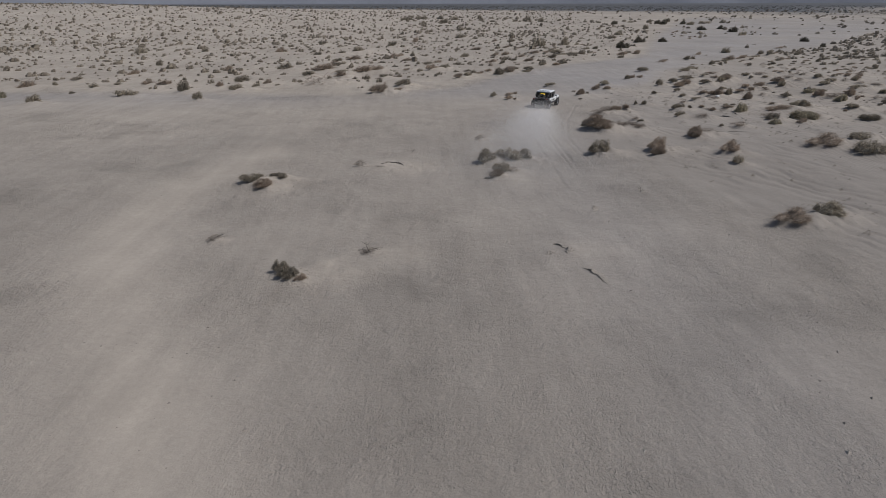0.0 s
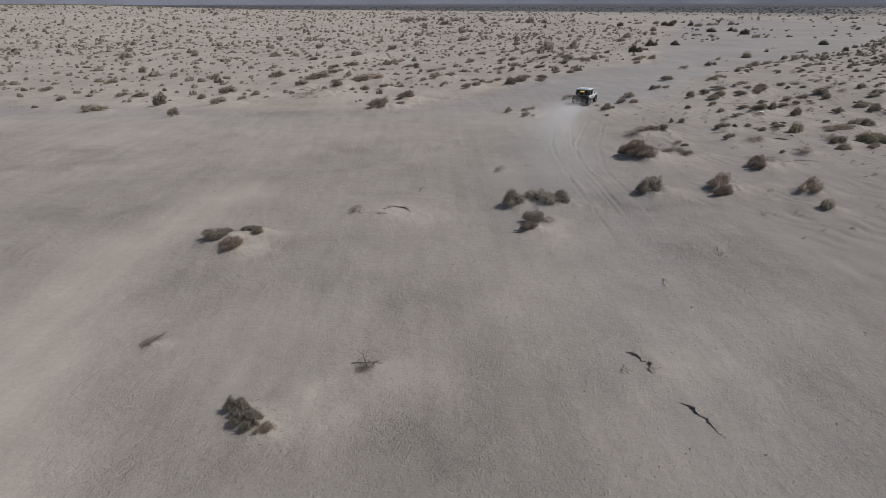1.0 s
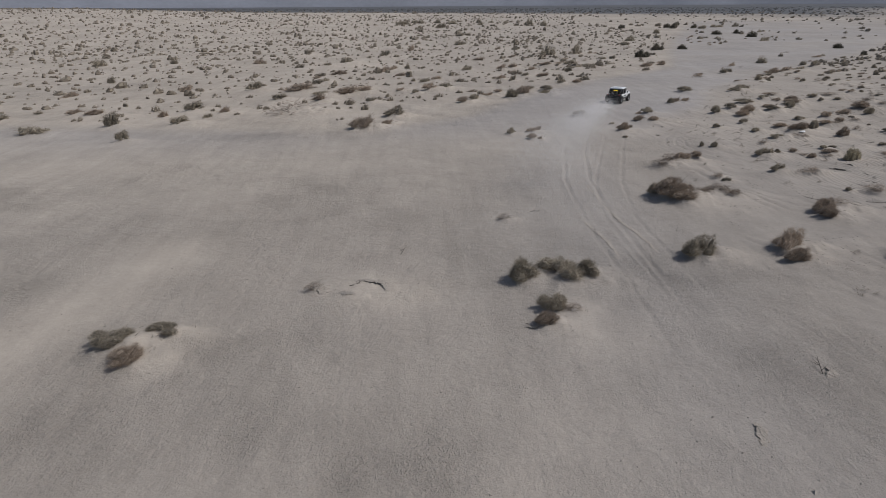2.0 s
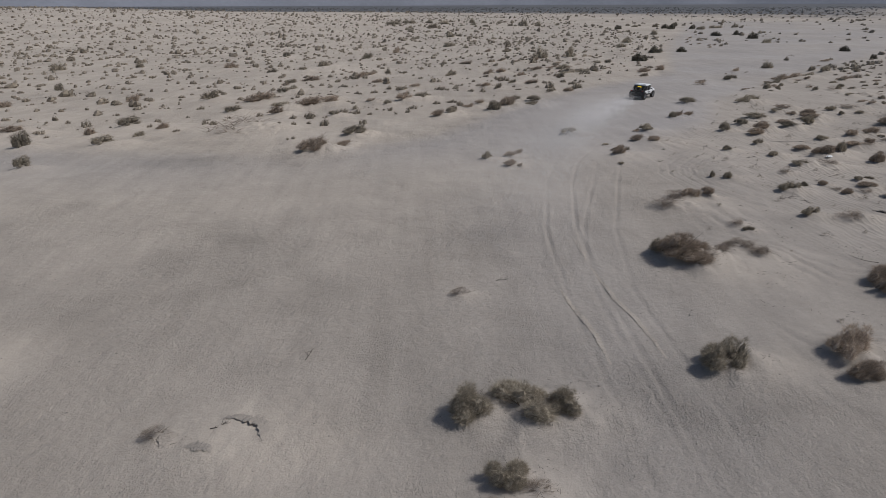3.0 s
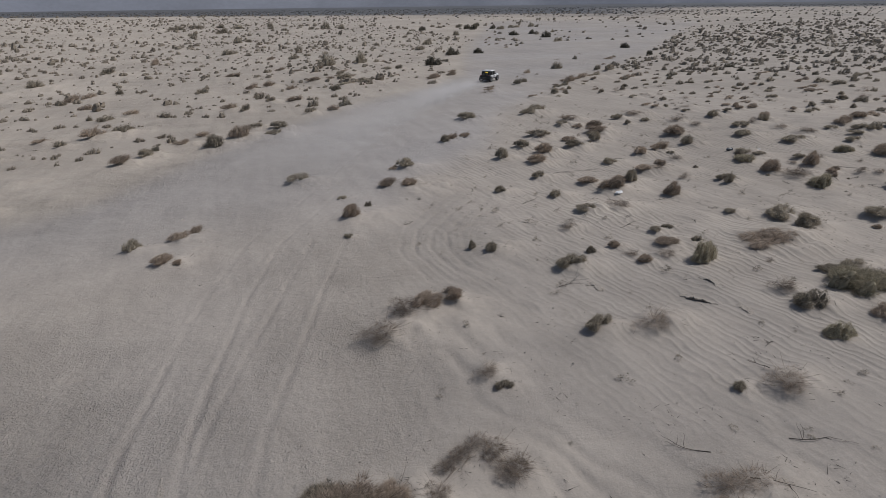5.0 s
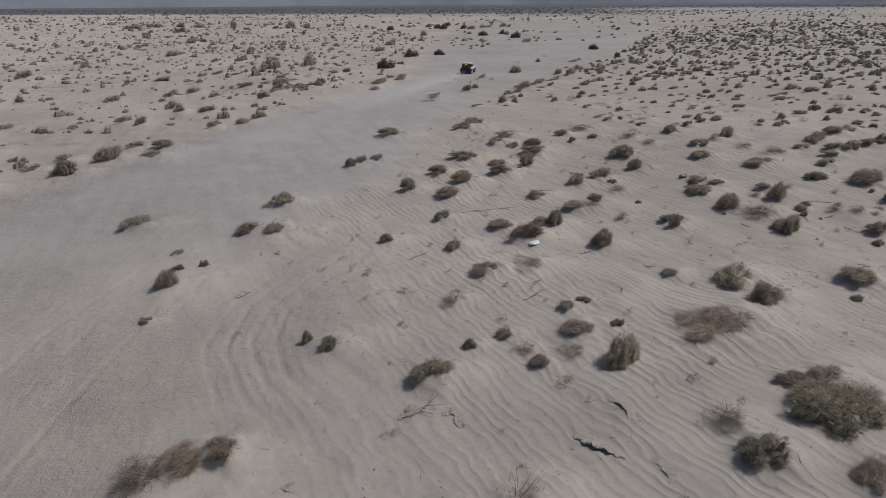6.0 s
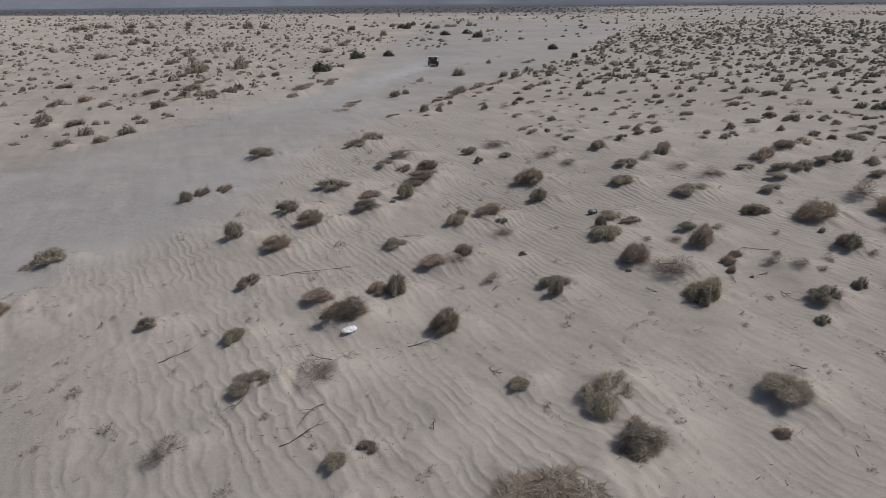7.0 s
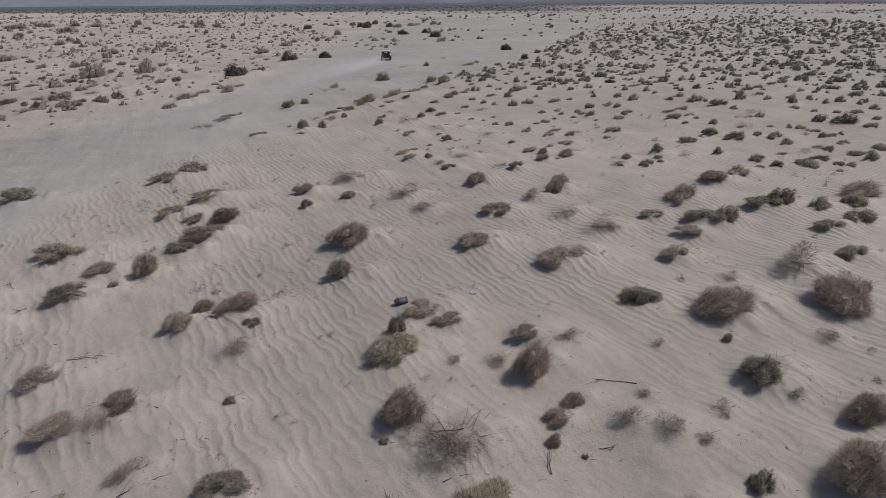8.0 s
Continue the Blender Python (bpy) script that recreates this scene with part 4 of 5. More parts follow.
shrub(119.01, 122.38, 1.43, 0.51, "sage")
shrub(115.85, 122.15, 1.19, 0.41, "brush")
shrub(124.99, 126.43, 1.09, 0.47, "sage")
shrub(98.41, 105.24, 0.76, 0.38, "sage")
shrub(102.09, 107.05, 1.43, 0.58, "sage")
shrub(103.08, 106.37, 1.12, 0.53, "sage")
shrub(97.72, 100.75, 1.02, 0.55, "sage")
shrub(89.12, 96.69, 0.89, 0.40, "brush")
shrub(91.21, 97.28, 1.05, 0.54, "brush")
shrub(90.53, 94.58, 1.77, 0.55, "sage")
shrub(91.21, 93.83, 0.63, 0.31, "sage")
shrub(90.46, 91.58, 1.71, 0.59, "sage")
shrub(118.19, 112.37, 1.14, 0.48, "sage")
shrub(107.66, 103.08, 0.98, 0.56, "sage")
shrub(95.62, 93.24, 1.33, 1.04, "sage")
shrub(102.14, 97.30, 1.18, 0.47, "sage")
shrub(103.86, 97.36, 1.20, 0.56, "sage")
shrub(99.94, 94.18, 0.98, 0.46, "sage")
shrub(97.60, 91.56, 0.80, 0.45, "sage")
shrub(97.84, 93.48, 0.68, 0.27, "dead")
shrub(121.53, 109.62, 1.34, 0.76, "sage")
shrub(112.48, 102.89, 1.02, 0.59, "sage")
shrub(108.16, 98.68, 1.11, 0.45, "sage")
shrub(109.63, 98.47, 1.28, 0.52, "sage")
shrub(130.73, 112.41, 1.68, 0.93, "sage")
shrub(115.05, 102.08, 1.04, 0.52, "sage")
shrub(130.23, 110.66, 1.24, 0.53, "sage")
shrub(115.56, 100.47, 1.04, 0.77, "sage")
shrub(118.31, 101.56, 1.07, 0.53, "sage")
shrub(97.67, 88.87, 1.05, 0.80, "sage")
shrub(101.33, 91.60, 0.84, 0.47, "sage")
shrub(95.82, 87.30, 0.89, 0.28, "sage")
shrub(90.24, 89.65, 0.84, 0.32, "sage")
shrub(90.59, 87.60, 1.30, 0.25, "dead")
shrub(89.13, 86.03, 0.92, 0.45, "sage")
shrub(86.82, 86.25, 0.78, 0.23, "dead")
shrub(88.00, 86.19, 0.57, 0.21, "brush")
shrub(73.84, 82.90, 0.88, 0.25, "dead")
shrub(81.78, 88.91, 1.17, 0.42, "brush")
shrub(85.53, 91.57, 1.15, 0.37, "brush")
shrub(84.02, 91.59, 0.91, 0.28, "brush")
shrub(80.85, 86.84, 0.72, 0.31, "sage")
shrub(84.26, 89.46, 0.89, 0.27, "brush")
shrub(82.64, 85.47, 0.93, 0.49, "sage")
shrub(83.82, 88.30, 0.55, 0.25, "brush")
shrub(84.50, 83.76, 1.04, 0.32, "dead")
shrub(83.74, 83.70, 0.52, 0.18, "brush")
shrub(82.20, 80.98, 0.78, 0.42, "sage")
shrub(78.59, 82.39, 1.31, 0.49, "sage")
shrub(75.44, 81.60, 1.23, 0.36, "sage")
shrub(77.05, 81.95, 0.55, 0.18, "brush")
shrub(79.17, 80.53, 1.38, 0.75, "sage")
shrub(82.59, 79.83, 1.45, 0.41, "sage")
shrub(81.29, 78.01, 1.30, 0.40, "sage")
shrub(86.16, 82.76, 0.43, 0.21, "brush")
shrub(87.11, 81.83, 0.64, 0.34, "sage")
shrub(87.75, 81.28, 0.75, 0.38, "sage")
shrub(87.30, 79.73, 0.73, 0.26, "sage")
shrub(85.91, 78.26, 0.71, 0.50, "sage")
shrub(87.20, 80.21, 0.53, 0.24, "brush")
shrub(91.64, 82.22, 1.37, 0.68, "sage")
shrub(85.36, 79.45, 0.71, 0.20, "dead")
shrub(92.23, 80.34, 1.59, 0.70, "sage")
shrub(92.14, 81.24, 0.80, 0.30, "sage")
shrub(96.28, 85.65, 0.75, 0.35, "sage")
shrub(96.97, 83.97, 0.75, 0.29, "sage")
shrub(101.13, 87.65, 0.81, 0.45, "sage")
shrub(102.74, 87.28, 1.24, 0.55, "sage")
shrub(98.96, 83.37, 1.28, 0.36, "sage")
shrub(101.46, 83.29, 1.19, 0.46, "sage")
shrub(92.52, 78.51, 1.12, 0.41, "sage")
shrub(96.60, 80.34, 0.97, 0.37, "sage")
shrub(111.25, 87.91, 1.07, 0.51, "sage")
shrub(108.62, 89.01, 1.34, 0.76, "sage")
shrub(110.40, 92.73, 1.40, 0.57, "sage")
shrub(110.62, 93.99, 0.95, 0.46, "sage")
shrub(105.96, 93.59, 0.90, 0.36, "sage")
shrub(106.87, 92.56, 0.75, 0.30, "sage")
shrub(116.62, 90.72, 1.32, 0.87, "sage")
shrub(118.73, 96.99, 1.74, 0.89, "sage")
shrub(134.74, 108.92, 1.28, 0.87, "sage")
shrub(122.84, 103.36, 1.50, 0.72, "sage")
shrub(124.55, 99.41, 1.30, 0.64, "sage")
shrub(146.53, 108.93, 1.40, 0.72, "sage")
shrub(119.35, 94.61, 1.04, 0.60, "sage")
shrub(81.74, 75.94, 1.10, 0.28, "sage")
shrub(81.45, 75.06, 0.82, 0.41, "sage")
shrub(86.49, 77.76, 0.71, 0.20, "brush")
shrub(87.11, 77.64, 0.51, 0.23, "brush")
shrub(84.39, 75.87, 1.06, 0.27, "sage")
shrub(79.89, 75.61, 0.89, 0.25, "dead")
shrub(77.72, 75.69, 0.77, 0.25, "brush")
shrub(82.35, 73.66, 1.18, 0.35, "sage")
shrub(81.42, 72.39, 1.14, 0.64, "sage")
shrub(85.55, 73.96, 1.06, 0.51, "sage")
shrub(70.68, 80.02, 1.11, 0.51, "sage")
shrub(69.76, 78.85, 0.54, 0.24, "sage")
shrub(67.94, 79.77, 0.68, 0.24, "brush")
shrub(66.31, 78.59, 0.72, 0.14, "dead")
shrub(67.77, 77.81, 0.94, 0.31, "sage")
shrub(68.72, 77.68, 0.52, 0.23, "sage")
shrub(72.00, 78.57, 0.80, 0.33, "dead")
shrub(74.10, 77.94, 0.82, 0.51, "sage")
shrub(74.98, 75.55, 1.12, 0.40, "sage")
shrub(74.86, 74.10, 0.87, 0.35, "sage")
shrub(73.46, 74.23, 0.61, 0.19, "brush")
shrub(76.72, 73.51, 1.30, 0.37, "sage")
shrub(77.89, 73.37, 1.08, 0.43, "sage")
shrub(76.48, 72.83, 0.64, 0.24, "sage")
shrub(78.42, 72.54, 0.67, 0.26, "sage")
shrub(78.81, 71.93, 0.75, 0.20, "brush")
shrub(77.37, 71.78, 0.49, 0.15, "brush")
shrub(31.38, 152.93, 3.33, 2.48, "sage")
shrub(38.55, 154.29, 2.77, 2.16, "sage")
shrub(13.44, 192.24, 3.33, 1.48, "sage")
shrub(15.14, 198.89, 1.31, 0.80, "sage")
shrub(17.86, 187.83, 1.61, 0.71, "sage")
shrub(26.89, 173.16, 1.66, 1.08, "sage")
shrub(31.22, 181.02, 1.51, 0.91, "sage")
shrub(33.98, 173.30, 1.42, 0.62, "sage")
shrub(31.41, 199.94, 2.02, 1.19, "sage")
shrub(36.00, 183.26, 1.15, 0.70, "sage")
shrub(36.21, 205.35, 1.20, 0.69, "sage")
shrub(29.17, 147.83, 1.32, 0.65, "brush")
shrub(22.00, 171.89, 1.65, 0.72, "brush")
shrub(24.37, 155.51, 1.02, 0.54, "sage")
shrub(25.05, 145.06, 1.47, 0.43, "brush")
shrub(22.15, 147.93, 1.52, 0.55, "brush")
shrub(26.67, 148.42, 0.76, 0.51, "sage")
shrub(31.20, 137.57, 1.51, 0.62, "sage")
shrub(32.69, 140.14, 1.38, 0.40, "brush")
shrub(30.28, 128.18, 2.53, 0.79, "sage")
shrub(31.98, 121.68, 2.05, 0.53, "sage")
shrub(30.48, 123.77, 0.71, 0.28, "brush")
shrub(28.84, 119.72, 2.40, 0.40, "sage")
shrub(25.25, 127.88, 2.11, 0.54, "brush")
shrub(32.36, 126.17, 1.02, 0.40, "sage")
shrub(34.01, 125.25, 1.00, 0.40, "sage")
shrub(32.79, 133.44, 1.27, 0.36, "brush")
shrub(35.58, 136.14, 1.15, 0.55, "dead")
shrub(36.69, 126.28, 0.51, 0.24, "brush")
shrub(38.14, 128.34, 0.74, 0.37, "sage")
shrub(39.65, 131.04, 0.77, 0.31, "brush")
shrub(40.33, 139.50, 1.19, 0.49, "sage")
shrub(42.45, 139.66, 1.36, 0.65, "sage")
shrub(40.93, 164.81, 1.54, 0.77, "sage")
shrub(41.63, 153.73, 1.19, 0.60, "sage")
shrub(43.34, 155.42, 1.21, 0.41, "brush")
shrub(41.10, 117.12, 1.27, 0.80, "sage")
shrub(42.62, 121.94, 1.50, 0.65, "brush")
shrub(43.83, 122.42, 0.82, 0.46, "brush")
shrub(45.04, 127.23, 1.46, 0.65, "brush")
shrub(45.22, 106.10, 1.37, 0.39, "brush")
shrub(43.37, 102.80, 1.09, 0.33, "dead")
shrub(27.90, 129.19, 1.52, 0.46, "brush")
shrub(30.10, 133.79, 0.80, 0.41, "brush")
shrub(46.21, 156.36, 0.61, 0.36, "brush")
shrub(33.12, 160.43, 1.06, 0.66, "sage")
shrub(10.57, 286.72, 1.62, 0.87, "sage")
shrub(12.07, 292.21, 4.23, 2.21, "sage")
shrub(19.28, 319.61, 4.70, 1.95, "sage")
shrub(11.77, 324.95, 3.74, 2.02, "sage")
shrub(1.43, 325.27, 6.43, 2.49, "sage")
shrub(-5.99, 315.46, 7.78, 1.84, "sage")
shrub(2.21, 268.75, 2.57, 1.83, "sage")
shrub(16.81, 237.30, 2.55, 1.53, "sage")
shrub(20.16, 241.49, 2.23, 1.02, "sage")
shrub(2.20, 289.73, 1.88, 1.11, "sage")
shrub(33.50, 328.47, 2.69, 2.34, "sage")
shrub(32.44, 311.17, 2.53, 1.44, "sage")
shrub(37.23, 299.63, 2.41, 1.37, "sage")
shrub(40.26, 330.04, 2.71, 1.27, "sage")
shrub(55.89, 306.07, 3.96, 3.08, "sage")
shrub(61.83, 299.69, 2.90, 2.32, "sage")
shrub(47.78, 327.44, 2.68, 1.26, "sage")
shrub(48.92, 301.50, 2.43, 1.38, "sage")
shrub(45.70, 59.45, 1.55, 0.92, "green")
shrub(42.43, 76.84, 1.23, 0.24, "brush")
shrub(49.06, 79.54, 0.94, 0.23, "sage")
shrub(58.75, 64.51, 0.62, 0.21, "dead")
shrub(35.23, 50.96, 0.92, 0.32, "sage")
shrub(33.74, 47.81, 0.93, 0.38, "brush")
shrub(32.16, 50.56, 0.78, 0.47, "dead")
HEIGHT += HEAP
DRIFT += HEAP_DRIFT
lay_ground()
for row in PLANTED:
    plant(*row)


# ---- far scrub, litter, stones ----
def lump_points(lobes, lean, sprigs, size, thin):
    """A small shrub far off: low uneven lobes with a few sprigs."""
    out = []
    for _ in range(lobes):
        a, r = RNG.uniform(0, 2 * math.pi), RNG.uniform(0, 0.28)
        out.append(dome(math.cos(a) * r, math.sin(a) * r, 0, RNG.uniform(0.17, 0.3), RNG.uniform(0.4, 0.75), 5, 0.28))
    out = np.concatenate(out)
    out[:, 0] += lean * (out[:, 2] - 0.3)
    return np.concatenate((out, crown_points(sprigs, lobes, lean, size, thin, 0.3)))


def scatter(name, places, sizes, models, mat, label, category, flat=0.6):
    """Many small shrubs in one mesh."""
    out = []
    for k, ((x, y), w) in enumerate(zip(places, np.clip(sizes, 0.12, 2.6))):
        a, s = RNG.uniform(-0.7, 0.7), models[int(RNG.integers(len(models)))]
        c, n = math.cos(a) * w, math.sin(a) * w
        h = w * flat * RNG.uniform(0.7, 1.2)
        out.append(np.stack((s[:, 0] * c - s[:, 1] * n + x, s[:, 0] * n + s[:, 1] * c + y, s[:, 2] * h + float(ground_z(x, y)) - 0.03 * w), 1))
    tagged(new(name, triangles(name, np.concatenate(out).astype(np.float32), mat)), label, category, kind="stuff")


FINE = [crown_points(360, 6, 0.18, 0.085, 0.03, 0.25, True) for _ in range(16)]
COARSE = [lump_points(3, 0.15, 26, 0.14, 0.09) for _ in range(14)]
TINY = [crown_points(130, 3, 0.2, 0.10, 0.035, 0.3) for _ in range(8)]
FAINT = [lump_points(2, 0.1, 4, 0.35, 0.35) for _ in range(10)]


SPECK = [lump_points(1, 0.1, 0, 0.1, 0.1) * np.array([1.9, 1.9, 1.35]) for _ in range(14)]


def near_and_far(name, places, sizes, label, reach=62):
    away = from_line(FLIGHT, places[:, 0], places[:, 1])
    for where, models, first, last in ((away < reach, FINE, "", ""), ((away >= reach) & (away < 135), COARSE, "far_", " far out"), (away >= 135, SPECK, "distant_", " in the distance")):
        if where.any():
            scatter(first + name, places[where], sizes[where], models, FAR_LEAVES, label + last, "scrub")


def places_in(count, x0, x1, y0, y1, keep):
    """Random places in a box, kept where keep (0 to 1) says, away from the planted shrubs."""
    p = np.stack((RNG.uniform(x0, x1, count), RNG.uniform(y0, y1, count)), 1)
    p = p[RNG.random(len(p)) < keep(p[:, 0], p[:, 1])]
    own = np.array([(r[0], r[1], r[2]) for r in PLANTED])
    far = np.array([np.all(np.hypot(own[:, 0] - x, own[:, 1] - y) > 0.6 * own[:, 2] + 0.5) for x, y in p])
    return p[far]


def tufts(x, y):
    return 0.35 + 0.65 * step(lumps(x / 11, y / 7, 81, 2), -0.3, 0.5)


def mapped(x, y):
    """Where the shrubs are planted one by one."""
    near = step(70 - x, 0, 10) * step(np.interp(x, (20, 40, 70), (88, 80, 72)) - y, 0, 6)
    ahead = 1 - step(np.hypot(x - 42, y - 53), 66, 78)
    return np.maximum(near, ahead * step(y - 53 - 0.32 * (x - 42), -2, 3))


left = places_in(29000, -330, 90, 62, 410, lambda x, y: step(beyond(LEFT_EDGE, x, y), 3, 14) * tufts(x, y) * (1 - 0.55 * step(y, 170, 300)))
near_and_far("left_scrub", left, RNG.gamma(3, 0.24, len(left)), "many small brown-olive desert shrubs on pale sand", 54)
right = places_in(16500, 22, 290, 30, 240, lambda x, y: step(-beyond(RIGHT_EDGE, x, y), 0, 3) * (0.2 + 0.8 * tufts(x, y)) * (1 - mapped(x, y)) * (1 - 0.6 * step(y, 140, 220)))
near_and_far("right_scrub", right, np.minimum(RNG.gamma(3.0, 0.31, len(right)), 1.9), "many brown-olive desert shrubs scattered over sand")
small = places_in(3200, 17, 82, 22, 94, lambda x, y: right_field(x, y) * tufts(x, y) * mapped(x, y))
scatter("small_tufts", small, RNG.gamma(3, 0.11, len(small)), TINY, FAR_LEAVES, "small dry tufts between the shrubs on rippled sand", "tufts", 0.5)
plain = places_in(6200, -480, 520, 190, 560, lambda x, y: 0.25 + 0.75 * step(lumps(x / 40, y / 25, 83, 2), 0.0, 0.6))
scatter("plain_scrub", plain, RNG.gamma(4, 0.4, len(plain)), COARSE, FAR_LEAVES, "scattered shrubs on the far sand flat", "scrub")
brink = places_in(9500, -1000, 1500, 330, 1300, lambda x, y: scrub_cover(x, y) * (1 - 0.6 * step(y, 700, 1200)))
scatter("horizon_scrub", brink, RNG.gamma(5, 0.45, len(brink)), FAINT, HAZED_LEAVES, "dense dark scrub towards the horizon", "scrub")


def stones():
    p = np.concatenate((places_in(30000, -18, 26, 8, 72, lambda x, y: 0.25 + 0.75 * step(lumps(x / 4, y / 4, 91, 2), -0.2, 0.5)), places_in(1500, 20, 60, 45, 80, lambda x, y: np.full(x.shape, 0.6))))
    shape = np.array([(1, 0, 0), (-0.5, 0.85, 0), (-0.6, -0.8, 0), (0.1, 0.05, 0.8)])
    size = 0.010 + RNG.gamma(1.2, 0.008, len(p))
    v = shape[None] * size[:, None, None] * RNG.uniform(0.6, 1.4, (len(p), 4, 3))
    z = np.array([float(ground_z(x, y)) for x, y in p])
    v += np.stack((p[:, 0], p[:, 1], z - 0.002), 1)[:, None]
    f = np.array([(0, 1, 3), (1, 2, 3), (2, 0, 3)])[None] + 4 * np.arange(len(p))[:, None, None]
    tagged(new("stones", sheet("stones", v.reshape(-1, 3), f.reshape(-1, 3), STONE)), "small stones and clods strewn over the sand", "stones", kind="stuff")


def litter():
    """Short dead sticks between the shrubs."""
    p = places_in(22000, 16, 60, 36, 80, lambda x, y: right_field(x, y) * (0.02 + 0.98 * step(lumps(x / 1.5, y / 1.5, 95, 2), 0.15, 0.55)))
    z = np.array([float(ground_z(x, y)) for x, y in p])
    base = np.stack((p[:, 0], p[:, 1], z + 0.012), 1)
    a = RNG.uniform(0, 2 * math.pi, len(p))
    way = unit(np.stack((np.cos(a), np.sin(a), RNG.uniform(-0.02, 0.3, len(p))), 1))
    out = [blades(base, way, RNG.gamma(2.2, 0.04, len(p)), RNG.uniform(0.008, 0.02, len(p))) for _ in range(3)]
    tagged(new("stick_litter", triangles("stick_litter", np.concatenate(out), WOOD)), "short dead sticks lying among the shrubs", "sticks", kind="stuff")


def twig_skirts():
    """Broken twigs strewn over the sand heaps beside the shrubs."""
    out = []
    for x, y, width, high, kind in PLANTED:
        if float(from_line(FLIGHT, np.array([x]), np.array([y]))[0]) > 48 or width > 3:
            continue
        count = int(RNG.integers(7, 13) * (1 + 2 * width) * (0.4 if kind == "green" else 1))
        px, py = x + width * (0.45 + RNG.normal(size=count) * 0.5), y + width * RNG.normal(size=count) * 0.42
        base = np.stack((px, py, [float(ground_z(u, v)) + 0.015 for u, v in zip(px, py)]), 1)
        a = RNG.uniform(0, 2 * math.pi, count)
        way = unit(np.stack((np.cos(a), np.sin(a), RNG.uniform(0, 0.5, count)), 1))
        out.append(blades(base, way, 0.04 + RNG.gamma(2.0, 0.045, count), RNG.uniform(0.006, 0.016, count)))
    tagged(new("broken_twigs", triangles("broken_twigs", np.concatenate(out), WOOD)), "broken dry twigs strewn over sand heaps beside shrubs", "twigs", kind="stuff")


stones()
litter()
twig_skirts()


# ---- dead branches, crust ledges, rubbish ----
def tube(bm, points, radius):
    """A tapering bent stick through points."""
    rings = []
    for k, p in enumerate(points):
        r = radius * (1 - 0.75 * k / (len(points) - 1))
        ahead = Vector(points[min(k + 1, len(points) - 1)]) - Vector(points[max(k - 1, 0)])
        side = ahead.cross(Vector((0.13, 0.21, 1))).normalized()
        up = side.cross(ahead).normalized()
        rings.append([bm.verts.new(Vector(p) + (side * math.cos(a) + up * math.sin(a)) * r) for a in (0, 1.26, 2.51, 3.77, 5.03)])
    for a, b in zip(rings, rings[1:]):
        for i in range(5):
            bm.faces.new((a[i], a[(i + 1) % 5], b[(i + 1) % 5], b[i]))


def done(name, bm, mat):
    me = bpy.data.meshes.new(name)
    bmesh.ops.recalc_face_normals(bm, faces=bm.faces)
    bm.to_mesh(me)
    bm.free()
    me.materials.append(mat)
    return me


def branch(x, y, length, turn, twigs=5, radius=0.013):
    rnd = random.Random(int(x * 100 + y * 10))
    bm = bmesh.new()
    def grow(p, a, reach, r, depth):
        pts = [p]
        for k in range(5):
            a += rnd.uniform(-0.35, 0.35)
            p = (p[0] + math.cos(a) * reach / 5, p[1] + math.sin(a) * reach / 5, max(p[2] + rnd.uniform(-0.03, 0.05), 0.01))
            pts.append(p)
        tube(bm, pts, r)
        if depth:
            for _ in range(twigs):
                grow(rnd.choice(pts[1:5]), a + rnd.uniform(-1.2, 1.2), reach * rnd.uniform(0.25, 0.5), r * 0.55, depth - 1)
    grow((0, 0, 0.02), 0, length, radius, 1)
    ob = tagged(new("dead_branch", done("dead_branch", bm, WOOD)), "dark weathered dead branch lying on the sand", "branch", "dead branches")
    ob.matrix_basis = pose(x, y, float(ground_z(x, y)), 0, 0, turn)


clutter = random.Random(8)
for _ in range(34):
    x_, y_ = clutter.uniform(21, 60), clutter.uniform(43, 76)
    if float(right_field(np.array(x_), np.array(y_))) > 0.7:
        branch(x_, y_, clutter.uniform(0.3, 0.7), clutter.uniform(0, 360), clutter.randint(4, 8), clutter.uniform(0.008, 0.017))
for x_, y_, l_, a_ in ((32.0, 67.3, 2.6, 5), (-2.4, 22.1, 0.8, 100), (23.21, 43.8, 1.3, -15), (-2.9, 22.4, 0.9, 20), (-9.6, 23.8, 0.6, 60), (30.6, 58.4, 1.3, 0), (34.9, 61.0, 1.0, -5), (40.0, 65.5, 1.2, 150),
                       (46.4, 61.6, 1.1, 170), (47.6, 59.8, 1.0, 80), (48.6, 58.7, 0.9, 250), (45.4, 60.6, 1.4, 20), (51.5, 61.4, 1.5, 150), (25.4, 44.6, 1.5, -20), (23.2, 44.9, 1.0, 160),
                       (36.0, 53.4, 0.9, 60), (27.8, 63.4, 1.0, 20), (31.9, 59.3, 0.9, 200), (24.4, 53.9, 1.3, 10), (39.0, 63.1, 1.1, 30), (37.6, 69.2, 0.9, 0), (6.27, 44.5, 0.5, 10), (-2.71, 36.06, 0.5, 20), (-0.73, 39.26, 0.5, 70), (3.9, 33.0, 1.2, -30), (12.4, 29.5, 0.8, 80)):
    branch(x_, y_, l_, a_)


